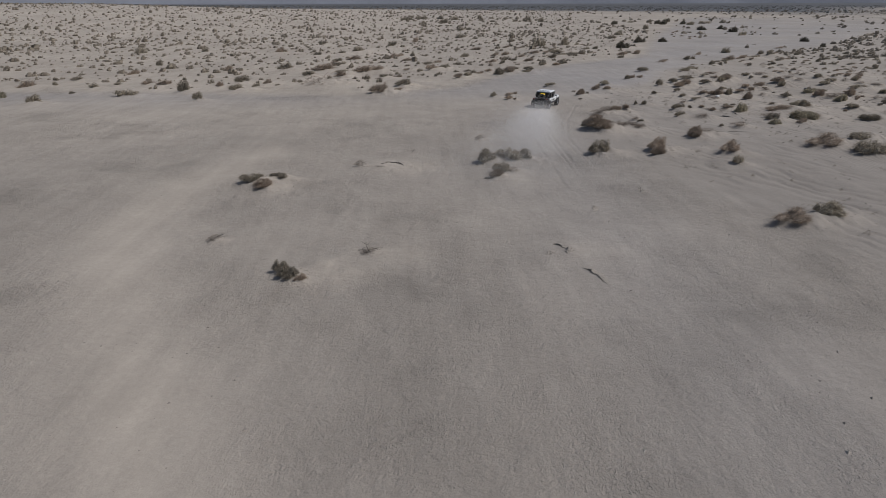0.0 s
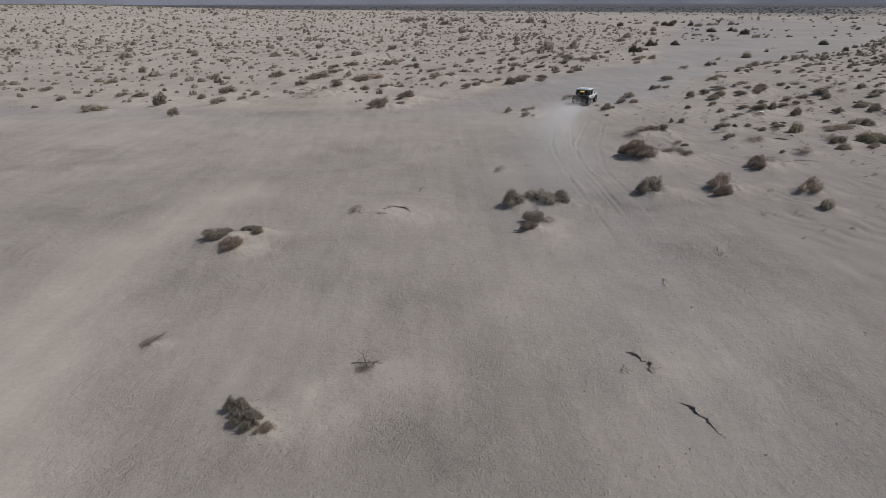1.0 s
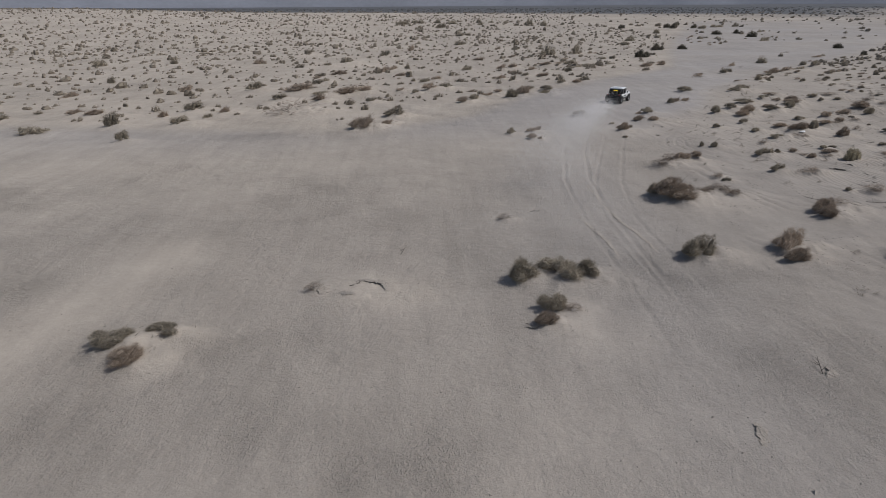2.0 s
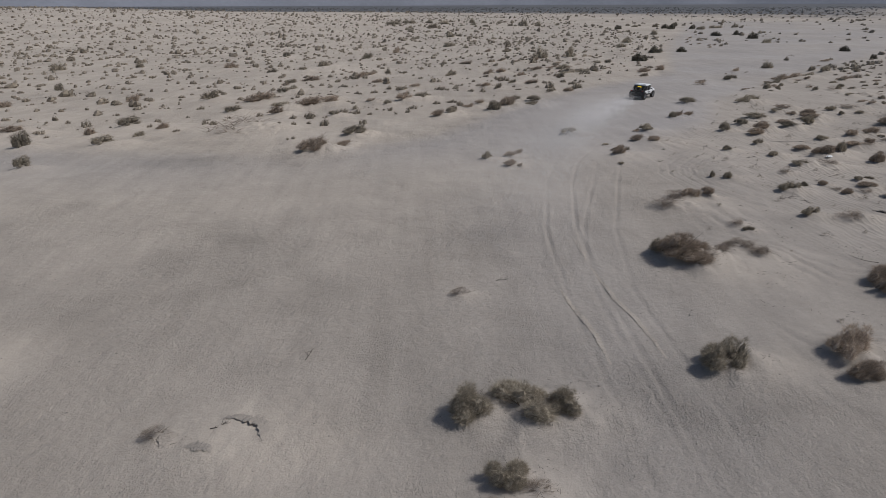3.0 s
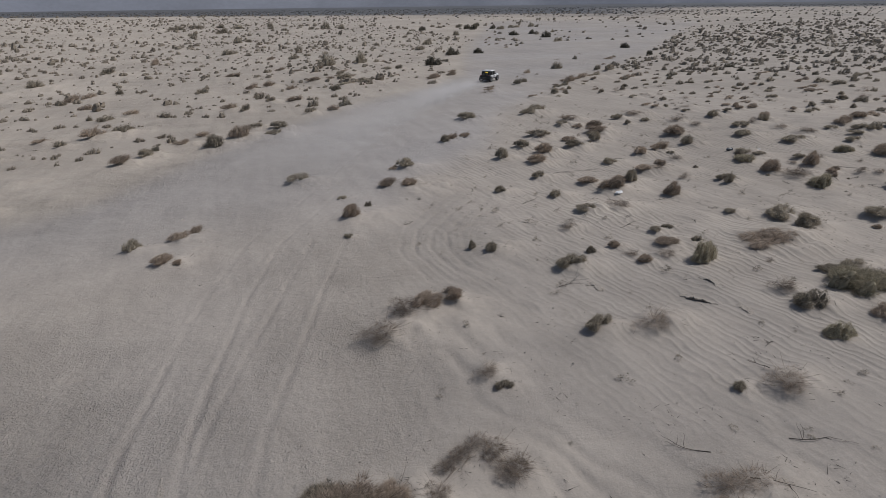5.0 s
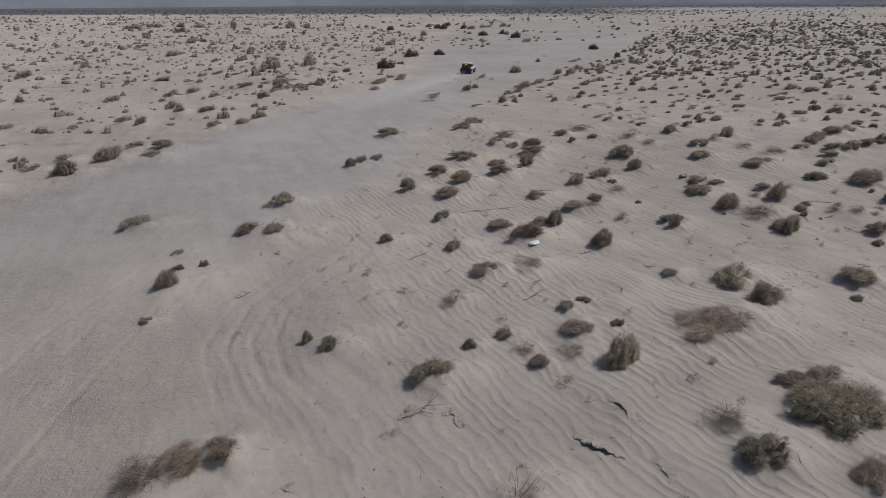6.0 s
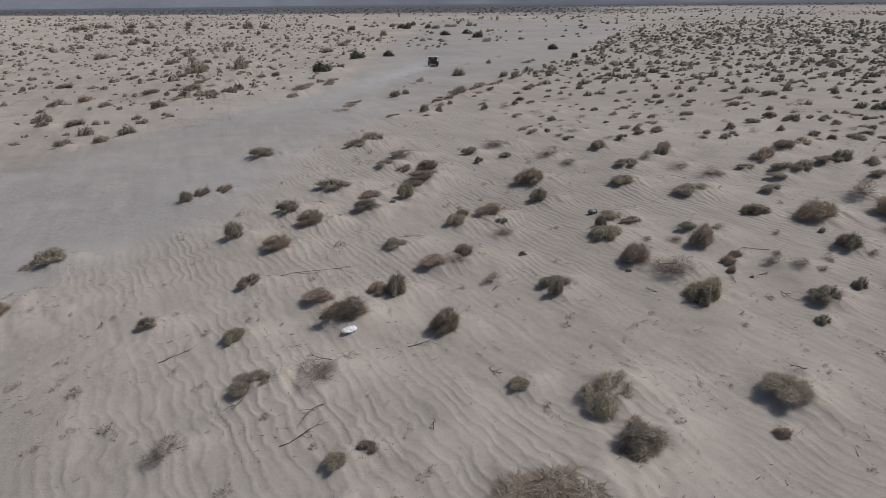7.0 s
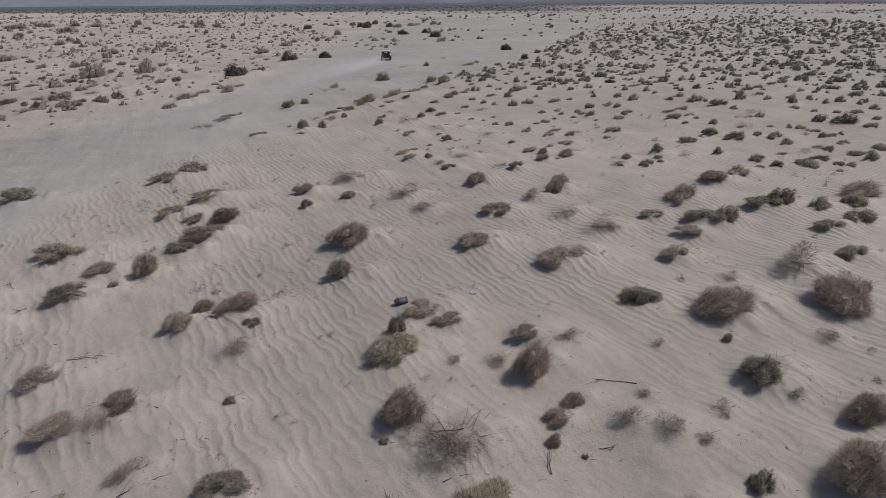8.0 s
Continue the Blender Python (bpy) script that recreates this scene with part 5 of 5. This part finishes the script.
def crust_ledge(line, high=0.07, back=0.45, ragged=0.05, name="crust_ledge", label="broken ledge of hardened tan sand with a shadowed edge"):
    """A broken edge of hardened sand: a jagged low face, and behind it a top that sinks away into the sand."""
    rnd = random.Random(int(line[0][0] * 37 + line[0][1] * 11))
    steps = [0.0] + list(np.cumsum([math.dist(a, b) for a, b in zip(line, line[1:])]))
    count = max(int(steps[-1] / 0.045), 8)
    rows, jag, lift = [], 0.0, 0.8
    for k in range(count + 1):
        s = steps[-1] * k / count
        x, y = float(np.interp(s, steps, [p[0] for p in line])), float(np.interp(s, steps, [p[1] for p in line]))
        ax, ay = float(np.interp(s + 0.1, steps, [p[0] for p in line])), float(np.interp(s + 0.1, steps, [p[1] for p in line]))
        bx, by = float(np.interp(s - 0.1, steps, [p[0] for p in line])), float(np.interp(s - 0.1, steps, [p[1] for p in line]))
        run = math.hypot(ax - bx, ay - by)
        nx, ny = -(ay - by) / run, (ax - bx) / run
        jag, lift = 0.7 * jag + rnd.uniform(-ragged, ragged), min(max(lift + rnd.uniform(-0.3, 0.3), 0.35), 1.2)
        tall = high * lift * min(1, 3.2 * min(k, count - k) / count + 0.04)
        deep = back * (0.3 + 0.7 * math.sin(math.pi * k / count)) * rnd.uniform(0.85, 1.15)
        row = []
        for off, z in ((jag + 0.03, -0.05), (jag + 0.02, 0.4 * tall), (jag - 0.015, 0.8 * tall), (jag, tall), (jag + 0.3 * deep, 0.72 * tall), (jag + 0.65 * deep, 0.3 * tall), (jag + deep, -0.03)):
            px, py = x + nx * off, y + ny * off
            row.append((px, py, float(ground_z(px, py)) + z))
        rows.append(row)
    w = len(rows[0])
    faces = [(r * w + i, r * w + i + 1, (r + 1) * w + i + 1, (r + 1) * w + i) for r in range(count) for i in range(w - 1)]
    me = sheet(name, np.array(rows).reshape(-1, 3) - np.array((*line[0], 0)), [f[::-1] for f in faces], SAND, False)
    for layer, value in (("drift", 0.3), ("rough", 0.7), ("scrub", 0.0), ("wash", 0.0), ("ripple", 0.0)):
        me.attributes.new(layer, "FLOAT", "POINT").data.foreach_set("value", np.full(len(rows) * w, value, np.float32))
    ob = tagged(new(name, me), label, "sand crust", name + "s")
    ob.matrix_basis = pose(*line[0], 0)


for line_, high_ in (
    ([(-2.48, 36.42), (-2.07, 36.4), (-1.44, 36.05), (-1.2, 35.48)], 0.08),
    ([(-3.19, 35.35), (-2.77, 35.21), (-2.38, 35.11)], 0.05),
    ([(-3.91, 36.12), (-3.86, 35.63), (-3.85, 35.43)], 0.1),
    ([(3.93, 36.17), (3.97, 35.83), (4.04, 35.52)], 0.05),
    ([(28.27, 51.65), (28.26, 51.19), (28.57, 50.74), (28.84, 50.41)], 0.11),
    ([(29.86, 52.33), (29.94, 52.02), (29.86, 51.49)], 0.06),
    ([(29.35, 50.14), (29.49, 49.88), (29.36, 49.45)], 0.06),
    ([(25.39, 53.64), (25.78, 53.47), (25.66, 53.01), (25.85, 52.93)], 0.07),
    ([(21.1, 52.6), (21.36, 52.39)], 0.05),
):
    crust_ledge(line_, high_)
for x_, y_, l_, a_ in ((6.0, 22.1, 0.9, 115), (6.2, 21.5, 0.6, 80), (6.75, 19.3, 1.6, 110), (5.4, 21.6, 0.5, 60), (4.2, 32.6, 0.9, 160),
                       (9.0, 27.2, 0.9, 70), (12.6, 29.6, 0.6, 60)):
    c_, s_ = math.cos(math.radians(a_)) * l_ / 2, math.sin(math.radians(a_)) * l_ / 2
    crust_ledge([(x_ + c_, y_ + s_), (x_ + 0.12 * s_, y_ - 0.12 * c_), (x_ - c_, y_ - s_)], 0.095, 0.4)


# the crumbled inner edges of the fresh ruts
for line_ in ([(10.57, 45.42), (10.6, 42.61), (10.78, 41.59), (10.94, 40.35), (11.0, 38.6)], [(8.72, 43.6), (8.76, 42.47), (9.08, 40.29), (9.1, 38.4)], [(10.66, 48.9), (10.6, 47.4), (10.56, 46.1)]):
    crust_ledge(line_, 0.028, 0.3, 0.014, "rut_edge", "crumbled edge of a fresh wheel rut in grey sand")


def plastic_bag(x, y):
    bm = bmesh.new()
    bmesh.ops.create_icosphere(bm, subdivisions=4, radius=0.5)
    for v in bm.verts:
        n = noise.noise(v.co * 3.1) * 0.16 + noise.noise(v.co * 8) * 0.09 + abs(noise.noise(v.co * 5 + Vector((3, 1, 2)))) * 0.14
        v.co = Vector((v.co.x * (1 + n) * 0.95, v.co.y * (1 + n) * 0.5, max(v.co.z, -0.05) * (0.36 + n)))
    root = new("plastic_bag", done("plastic_bag", bm, BAG))
    tagged(root, "crumpled white plastic bag lying on rippled sand", "plastic bag")
    root.matrix_basis = pose(x, y, float(ground_z(x, y)) + 0.01, 0, 0, 12) @ Matrix.Diagonal((0.55, 0.55, 0.5, 1))


def dented_can(x, y):
    """A dark, scuffed canister on its side."""
    root = tagged(new("dented_canister"), "dark scuffed metal canister on its side in sand", "canister")
    bm = bmesh.new()
    outline = [(-0.30, 0.0), (-0.29, 0.09), (-0.22, 0.15), (-0.05, 0.17), (0.12, 0.165), (0.2, 0.16), (0.21, 0.13), (0.205, 0.0)]
    rings = []
    for px, r in outline:
        rings.append([bm.verts.new((px, math.cos(k * math.pi / 8) * max(r, 0.002), math.sin(k * math.pi / 8) * max(r, 0.002) * (0.92 if k % 3 else 0.85))) for k in range(16)])
    for a, b in zip(rings, rings[1:]):
        for i in range(16):
            bm.faces.new((a[i], a[(i + 1) % 16], b[(i + 1) % 16], b[i]))
    part("shell", done("shell", bm, TIN), root)
    for px, r in ((0.21, 0.172), (-0.16, 0.172)):
        bm = bmesh.new()
        ring = [(px + dx, rr) for dx, rr in ((0, r - 0.03), (0, r), (0.03, r), (0.03, r - 0.03))]
        loops = [[bm.verts.new((qx, math.cos(k * math.pi / 10) * rr, math.sin(k * math.pi / 10) * rr)) for k in range(20)] for qx, rr in ring]
        for a, b in zip(loops, loops[1:] + loops[:1]):
            for i in range(20):
                bm.faces.new((a[i], a[(i + 1) % 20], b[(i + 1) % 20], b[i]))
        part("rim", done("rim", bm, BLACK), root, "black rim ring")
    root.matrix_basis = pose(x, y, float(ground_z(x, y)) + 0.10, 0, 0, -8) @ Matrix.Scale(0.8, 4)


plastic_bag(33.45, 62.4)
dented_can(47.4, 68.1)


def paper_scrap(x, y):
    bm = bmesh.new()
    g = [[bm.verts.new(((i - 2) * 0.06, (j - 1.5) * 0.06, 0.03 + 0.03 * math.sin(i * 1.7 + j) + 0.02 * math.cos(j * 2.3))) for j in range(4)] for i in range(5)]
    for i in range(4):
        for j in range(3):
            bm.faces.new((g[i][j], g[i + 1][j], g[i + 1][j + 1], g[i][j + 1]))
    bmesh.ops.solidify(bm, geom=bm.faces[:], thickness=0.004)
    ob = tagged(new("paper_scrap", done("paper_scrap", bm, BAG)), "small white scrap of paper on the sand", "paper")
    ob.matrix_basis = pose(x, y, float(ground_z(x, y)), 0, 0, 25)


paper_scrap(50.0, 67.8)


# ---- the distance ----
def mountains():
    a = np.linspace(radians(-15), radians(195), 240)
    rows = []
    for r, share in ((4300, 0.0), (4420, 0.55), (4560, 1.0), (4700, 0.8)):
        x, y = 40 + r * np.cos(a), 60 + r * np.sin(a)
        h = 110 + 95 * np.abs(lumps(a * 3.1 + 7, np.full_like(a, 0.5), 99, 4)) + 45 * lumps(a * 14, np.full_like(a, r / 90), 98, 3)
        rows.append(np.stack((x, y, -20 + share * np.maximum(h, 90)), 1))
    k = (np.arange(3)[:, None] * 240 + np.arange(239)).ravel()
    me = sheet("backdrop", np.concatenate(rows), np.stack((k, k + 1, k + 241, k + 240), -1), HAZED_ROCK, True)
    tagged(new("backdrop", me), "low hazy blue-grey mountain ridge on the horizon", "mountains", kind="structure")


mountains()


# ---- the truck ----
def block(bm, x0, x1, y0, y1, z0, z1, bevel=0.03, taper=None):
    """A bevelled block; taper (dx, dy0, dy1) pulls its top in."""
    v = bmesh.ops.create_cube(bm, size=1)["verts"]
    dx, d0, d1 = taper or (0, 0, 0)
    for p in v:
        up = p.co.z > 0
        p.co = Vector(((x0 if p.co.x < 0 else x1), (y0 if p.co.y < 0 else y1), (z1 if up else z0)))
        if up:
            mid = (x0 + x1) / 2
            p.co.x += dx if p.co.x < mid else -dx
            p.co.y += d0 if p.co.y < (y0 + y1) / 2 else -d1
    if bevel:
        edges = list({e for p in v for e in p.link_edges})
        bmesh.ops.bevel(bm, geom=edges, offset=bevel, segments=2, affect="EDGES", profile=0.6)


def blocks(name, mat, *rows):
    bm = bmesh.new()
    for r in rows:
        block(bm, *r)
    return done(name, bm, mat)


def turned(name, mat, outline, count=24):
    """A ring turned about the x axis; outline: (x, radius), closed."""
    bm = bmesh.new()
    loops = [[bm.verts.new((px, math.cos(2 * math.pi * k / count) * r, math.sin(2 * math.pi * k / count) * r)) for k in range(count)] for px, r in outline]
    for a, b in zip(loops, loops[1:] + loops[:1]):
        for i in range(count):
            bm.faces.new((a[i], a[(i + 1) % count], b[(i + 1) % count], b[i]))
    return done(name, bm, mat)


def pipes(name, mat, lines, radius):
    bm = bmesh.new()
    for a, b in lines:
        tube(bm, [a, tuple((p + q) / 2 for p, q in zip(a, b)), b, b], radius)
    return done(name, bm, mat)


TYRE_R = 0.43


def tyre_mesh():
    me = turned("tyre", RUBBER, [(-0.14, 0.26), (-0.155, 0.34), (-0.14, 0.41), (-0.10, TYRE_R), (0.10, TYRE_R), (0.14, 0.41), (0.155, 0.34), (0.14, 0.26)], 28)
    bm = bmesh.new()
    bm.from_mesh(me)
    for k in range(28):
        a = 2 * math.pi * k / 28
        for x0, x1 in ((-0.14, -0.02), (0.02, 0.14)):
            b = a + (0.06 if x0 > 0 else 0)
            v = bmesh.ops.create_cube(bm, size=1)["verts"]
            for p in v:
                q = Vector(((x0 + x1) / 2 + p.co.x * (x1 - x0), p.co.y * 0.045, TYRE_R - 0.005 + p.co.z * 0.03))
                p.co = Vector((q.x, q.y * math.cos(b) - q.z * math.sin(b), q.y * math.sin(b) + q.z * math.cos(b)))
    return done("tyre", bm, RUBBER)


def rim_mesh():
    me = turned("rim", METAL, [(-0.12, 0.26), (-0.12, 0.23), (-0.03, 0.20), (0.03, 0.20), (0.12, 0.23), (0.12, 0.26)], 24)
    bm = bmesh.new()
    bm.from_mesh(me)
    for k in range(6):
        a = math.pi * k / 3
        v = bmesh.ops.create_cube(bm, size=1)["verts"]
        for p in v:
            y, z = p.co.y * 0.06, 0.11 + p.co.z * 0.2
            p.co = Vector((p.co.x * 0.05, y * math.cos(a) - z * math.sin(a), y * math.sin(a) + z * math.cos(a)))
    return done("rim", bm, METAL)


def build_truck():
    t = tagged(new("off_road_racer"), "white off-road race vehicle with black rear and amber light", "off-road vehicle")
    part("body", blocks("body", WHITE,
        (-0.86, 0.86, -1.05, 1.85, 0.62, 0.98, 0.06, (0.05, 0.0, 0.12)),
        (-0.78, 0.78, 0.75, 1.95, 0.92, 1.12, 0.06, (0.1, 0.0, 0.25)),
        (-0.93, -0.60, 0.95, 1.75, 0.80, 1.04, 0.05, (0.03, 0.1, 0.15)), (0.60, 0.93, 0.95, 1.75, 0.80, 1.04, 0.05, (0.03, 0.1, 0.15)),
        (0.72, 0.93, -1.45, -0.85, 0.84, 1.04, 0.05, (0.03, 0.1, 0.1)), (-0.93, -0.72, -1.45, -0.85, 0.84, 1.04, 0.05, (0.03, 0.1, 0.1))), t, "white painted panels, dusty")
    part("cab_frame", blocks("cab_frame", BLACK,
        (-0.80, -0.70, -0.92, -0.78, 0.95, 1.62, 0.02, (-0.02, 0.05, 0)), (0.70, 0.80, -0.92, -0.78, 0.95, 1.62, 0.02, (-0.02, 0.05, 0)),
        (-0.80, -0.70, -0.08, 0.06, 0.95, 1.62, 0.02), (0.70, 0.80, -0.08, 0.06, 0.95, 1.62, 0.02)), t)
    part("roof", blocks("roof", WHITE, (-0.80, 0.80, -1.02, 0.52, 1.58, 1.70, 0.05, (0.06, 0.03, 0.12))), t, "white roof with dark markings")
    roof_marks = [(-0.55 + 0.28 * k, -0.37 + 0.28 * k, -0.82, -0.45, 1.695, 1.705, 0.0) for k in range(4)]
    part("roof_marks", blocks("roof_marks", BLACK, *roof_marks), t, "dark bars of unreadable lettering")
    part("windscreen", blocks("windscreen", GLASS, (-0.70, 0.70, 0.40, 0.92, 1.04, 1.60, 0.02, (0.04, 0.05, 0.45))), t, "dark glass")
    for s in (-1, 1):
        part("side_window", blocks("side_window", GLASS, tuple(sorted((s * 0.72, s * 0.76))) + (-0.78, -0.08, 1.02, 1.57, 0.01)), t, "dark side opening")
        part("side_window", blocks("side_window", GLASS, tuple(sorted((s * 0.72, s * 0.76))) + (0.06, 0.55, 1.02, 1.57, 0.01)), t, "dark side opening")
        part("door", blocks("door", WHITE, tuple(sorted((s * 0.84, s * 0.885))) + (-0.70, 0.55, 0.66, 0.97, 0.02)), t)
        part("side_mark", blocks("side_mark", BLACK, tuple(sorted((s * 0.884, s * 0.89))) + (-0.45, 0.2, 0.74, 0.88, 0.0)), t, "dark bar of unreadable lettering")
        part("sill", blocks("sill", BLACK, tuple(sorted((s * 0.70, s * 0.92))) + (-0.85, 0.85, 0.46, 0.60, 0.04)), t, "black sill")
        part("mirror", blocks("mirror", BLACK, tuple(sorted((s * 0.86, s * 1.02))) + (0.45, 0.53, 1.08, 1.24, 0.02)), t, "black mirror")
        part("tail_lamp", blocks("tail_lamp", RED, tuple(sorted((s * 0.62, s * 0.74))) + (-1.86, -1.80, 0.98, 1.06, 0.01)), t, "red lamp")
        part("mud_flap", blocks("mud_flap", BLACK, tuple(sorted((s * 0.64, s * 0.94))) + (-1.88, -1.85, 0.32, 0.78, 0.005)), t, "black mud flap")
    part("rear_panel", blocks("rear_panel", BLACK, (-0.90, 0.90, -1.82, -1.06, 0.50, 1.04, 0.05, (0.04, 0.05, 0)), (-0.76, 0.76, -1.12, -1.03, 0.98, 1.60, 0.02)), t, "black rear deck and bulkhead")
    part("roll_cage", pipes("roll_cage", BLACK, [((s * 0.72, -1.02, 1.60), (s * 0.68, -1.78, 1.02)) for s in (-1, 1)] + [((-0.68, -1.78, 1.02), (0.68, -1.78, 1.02)), ((-0.72, -1.02, 1.6), (0.68, -1.78, 1.02)), ((-0.70, -1.4, 1.31), (0.70, -1.4, 1.31))], 0.035), t, "black tube cage")
    spare = turned("spare_wheel", RUBBER, [(-0.12, 0.24), (-0.14, 0.36), (-0.10, 0.40), (0.10, 0.40), (0.14, 0.36), (0.12, 0.24)], 24)
    part("spare_wheel", spare, t, "black spare wheel").matrix_basis = pose(0, -1.5, 1.15, 0, 60, 90)
    part("dust_light", blocks("dust_light", YELLOW, (-0.22, 0.22, -1.24, -1.14, 1.33, 1.47, 0.02)), t, "bright amber dust light")
    part("bumper", blocks("bumper", BLACK, (-0.80, 0.80, -2.0, -1.86, 0.50, 0.66, 0.04), (-0.80, 0.80, 1.9, 2.05, 0.52, 0.78, 0.05)), t, "black bumpers")
    part("chassis", blocks("chassis", BLACK, (-0.50, 0.50, -1.8, 1.8, 0.36, 0.56, 0.04), (-0.70, 0.70, -1.38, -1.26, 0.38, 0.48, 0.03), (-0.70, 0.70, 1.26, 1.38, 0.38, 0.48, 0.03)), t, "dark underbody and axles")
    tyre, rim, wheels = tyre_mesh(), rim_mesh(), []
    for x in (-0.80, 0.80):
        for y in (-1.32, 1.32):
            w = part("wheel", None, t)
            part("tyre", tyre, w)
            part("rim", rim, w, "grey metal rim")
            wheels.append((w, x, y))
    return t, wheels


truck, wheels = build_truck()
truck.scale = (0.95, 0.95, 0.95)


def truck_at(t):
    """The middle of the truck's tail on the ground; before the clip begins it comes up the ruts."""
    if t < 0:
        return 12.0 + 2.0 * t, 56.09 + 12.7 * t
    x = float(np.polyval((-0.000426151, 0.0124531, -0.14121, 0.762649, -1.95985, 2.75376, 3.26686, 12.0725), t))
    y = float(np.polyval((-0.000993416, 0.0288157, -0.324021, 1.75487, -4.56245, 4.87635, 10.2006, 56.2497), t))
    return x, y


def heading(t):
    """Degrees to the right of straight ahead."""
    return float(np.interp(t, (0, 0.7, 1.5, 3, 4.5, 5.5, 6.2, 7, 8), (31, 32, 34, 43, 50, 45, 36, 26, 23)))


# ---- dust ----
def dust_cloud(radius, high, grains, size):
    """A puff of dust: grains that thin out from its middle."""
    p = RNG.normal(size=(grains, 3)) * np.array([radius * 0.5, radius * 0.75, high * 0.6])
    p[:, 2] = np.abs(p[:, 2]) + 0.05
    p += 0.25 * radius * np.stack([lumps(p[:, 0] * 1.2 / radius, p[:, 1] * 1.2 / radius + k * 7, 110 + k, 2) for k in range(3)], 1) * np.array([1, 1, 0.5])
    p[:, 2] = np.maximum(p[:, 2], 0.04)
    face = unit(np.array([0.45, -0.35, 0.75]) + RNG.normal(size=(grains, 3)) * 0.3)
    u = unit(np.cross(face, RNG.normal(size=(grains, 3))))
    v = np.cross(face, u)
    flakes = np.stack([p + size * (math.cos(a) * u + math.sin(a) * v) for a in (0, 2.1, 4.2)], 1)
    me = triangles("dust_cloud", flakes.reshape(-1, 3), DUST)
    return tagged(new("dust_cloud", me), "pale dust thrown up behind the truck, hanging over sand", "dust", kind="stuff")


PUFFS = []
for k_ in range(14):
    lag_ = 0.28 + 0.25 * k_
    PUFFS.append((dust_cloud(1.0 + 0.95 * lag_, 0.9 + 0.45 * lag_, int(44000 * min(1, 0.4 + 0.2 * k_) * math.exp(-0.13 * k_)), 0.0091), lag_))


# ---- what moves ----
def motions():
    rows, spin = [], [[] for _ in wheels]
    rolled, last = 0.0, None
    for k in range(0, 241):
        t = k / 30
        x, y = truck_at(t)
        h = heading(t)
        cx, cy = x + 1.55 * math.sin(radians(h)), y + 1.55 * math.cos(radians(h))
        if last:
            rolled += math.hypot(cx - last[0], cy - last[1]) / TYRE_R
        last = (cx, cy)
        bounce = 0.03 * math.sin(7.1 * t) + 0.02 * math.sin(11.3 * t + 1)
        if k % 3 == 0:
            rows.append((t, pose(cx, cy, float(ground_z(cx, cy)) + 0.02, 1.3 * math.sin(6.2 * t), 1.0 * math.sin(4.7 * t + 0.6), -h)))
        for s, (w, wx, wy) in zip(spin, wheels):
            s.append((t, pose(wx, wy, TYRE_R + (bounce if wy < 0 else -bounce) * 0.6, -math.degrees(rolled), 0, 0)))
    walk(truck, rows)
    for s, (w, _, _) in zip(spin, wheels):
        walk(w, s)
    for puff, lag in PUFFS:
        path = []
        for k in range(0, 33):
            t = k / 4
            # at first the truck has thrown up dust for a short way only
            back = t - 0.32 - (lag - 0.28) * float(np.interp(t, (0, 2.5), (0.5, 1)))
            (x, y), (x1, y1) = truck_at(back), truck_at(back + 0.1)
            turn = -math.degrees(math.atan2(x1 - x, y1 - y))
            x, y = x - 0.8 * lag, y - 0.2 * lag
            path.append((t, pose(x, y, float(ground_z(x, y)), 0, 0, turn)))
        walk(puff, path)


motions()
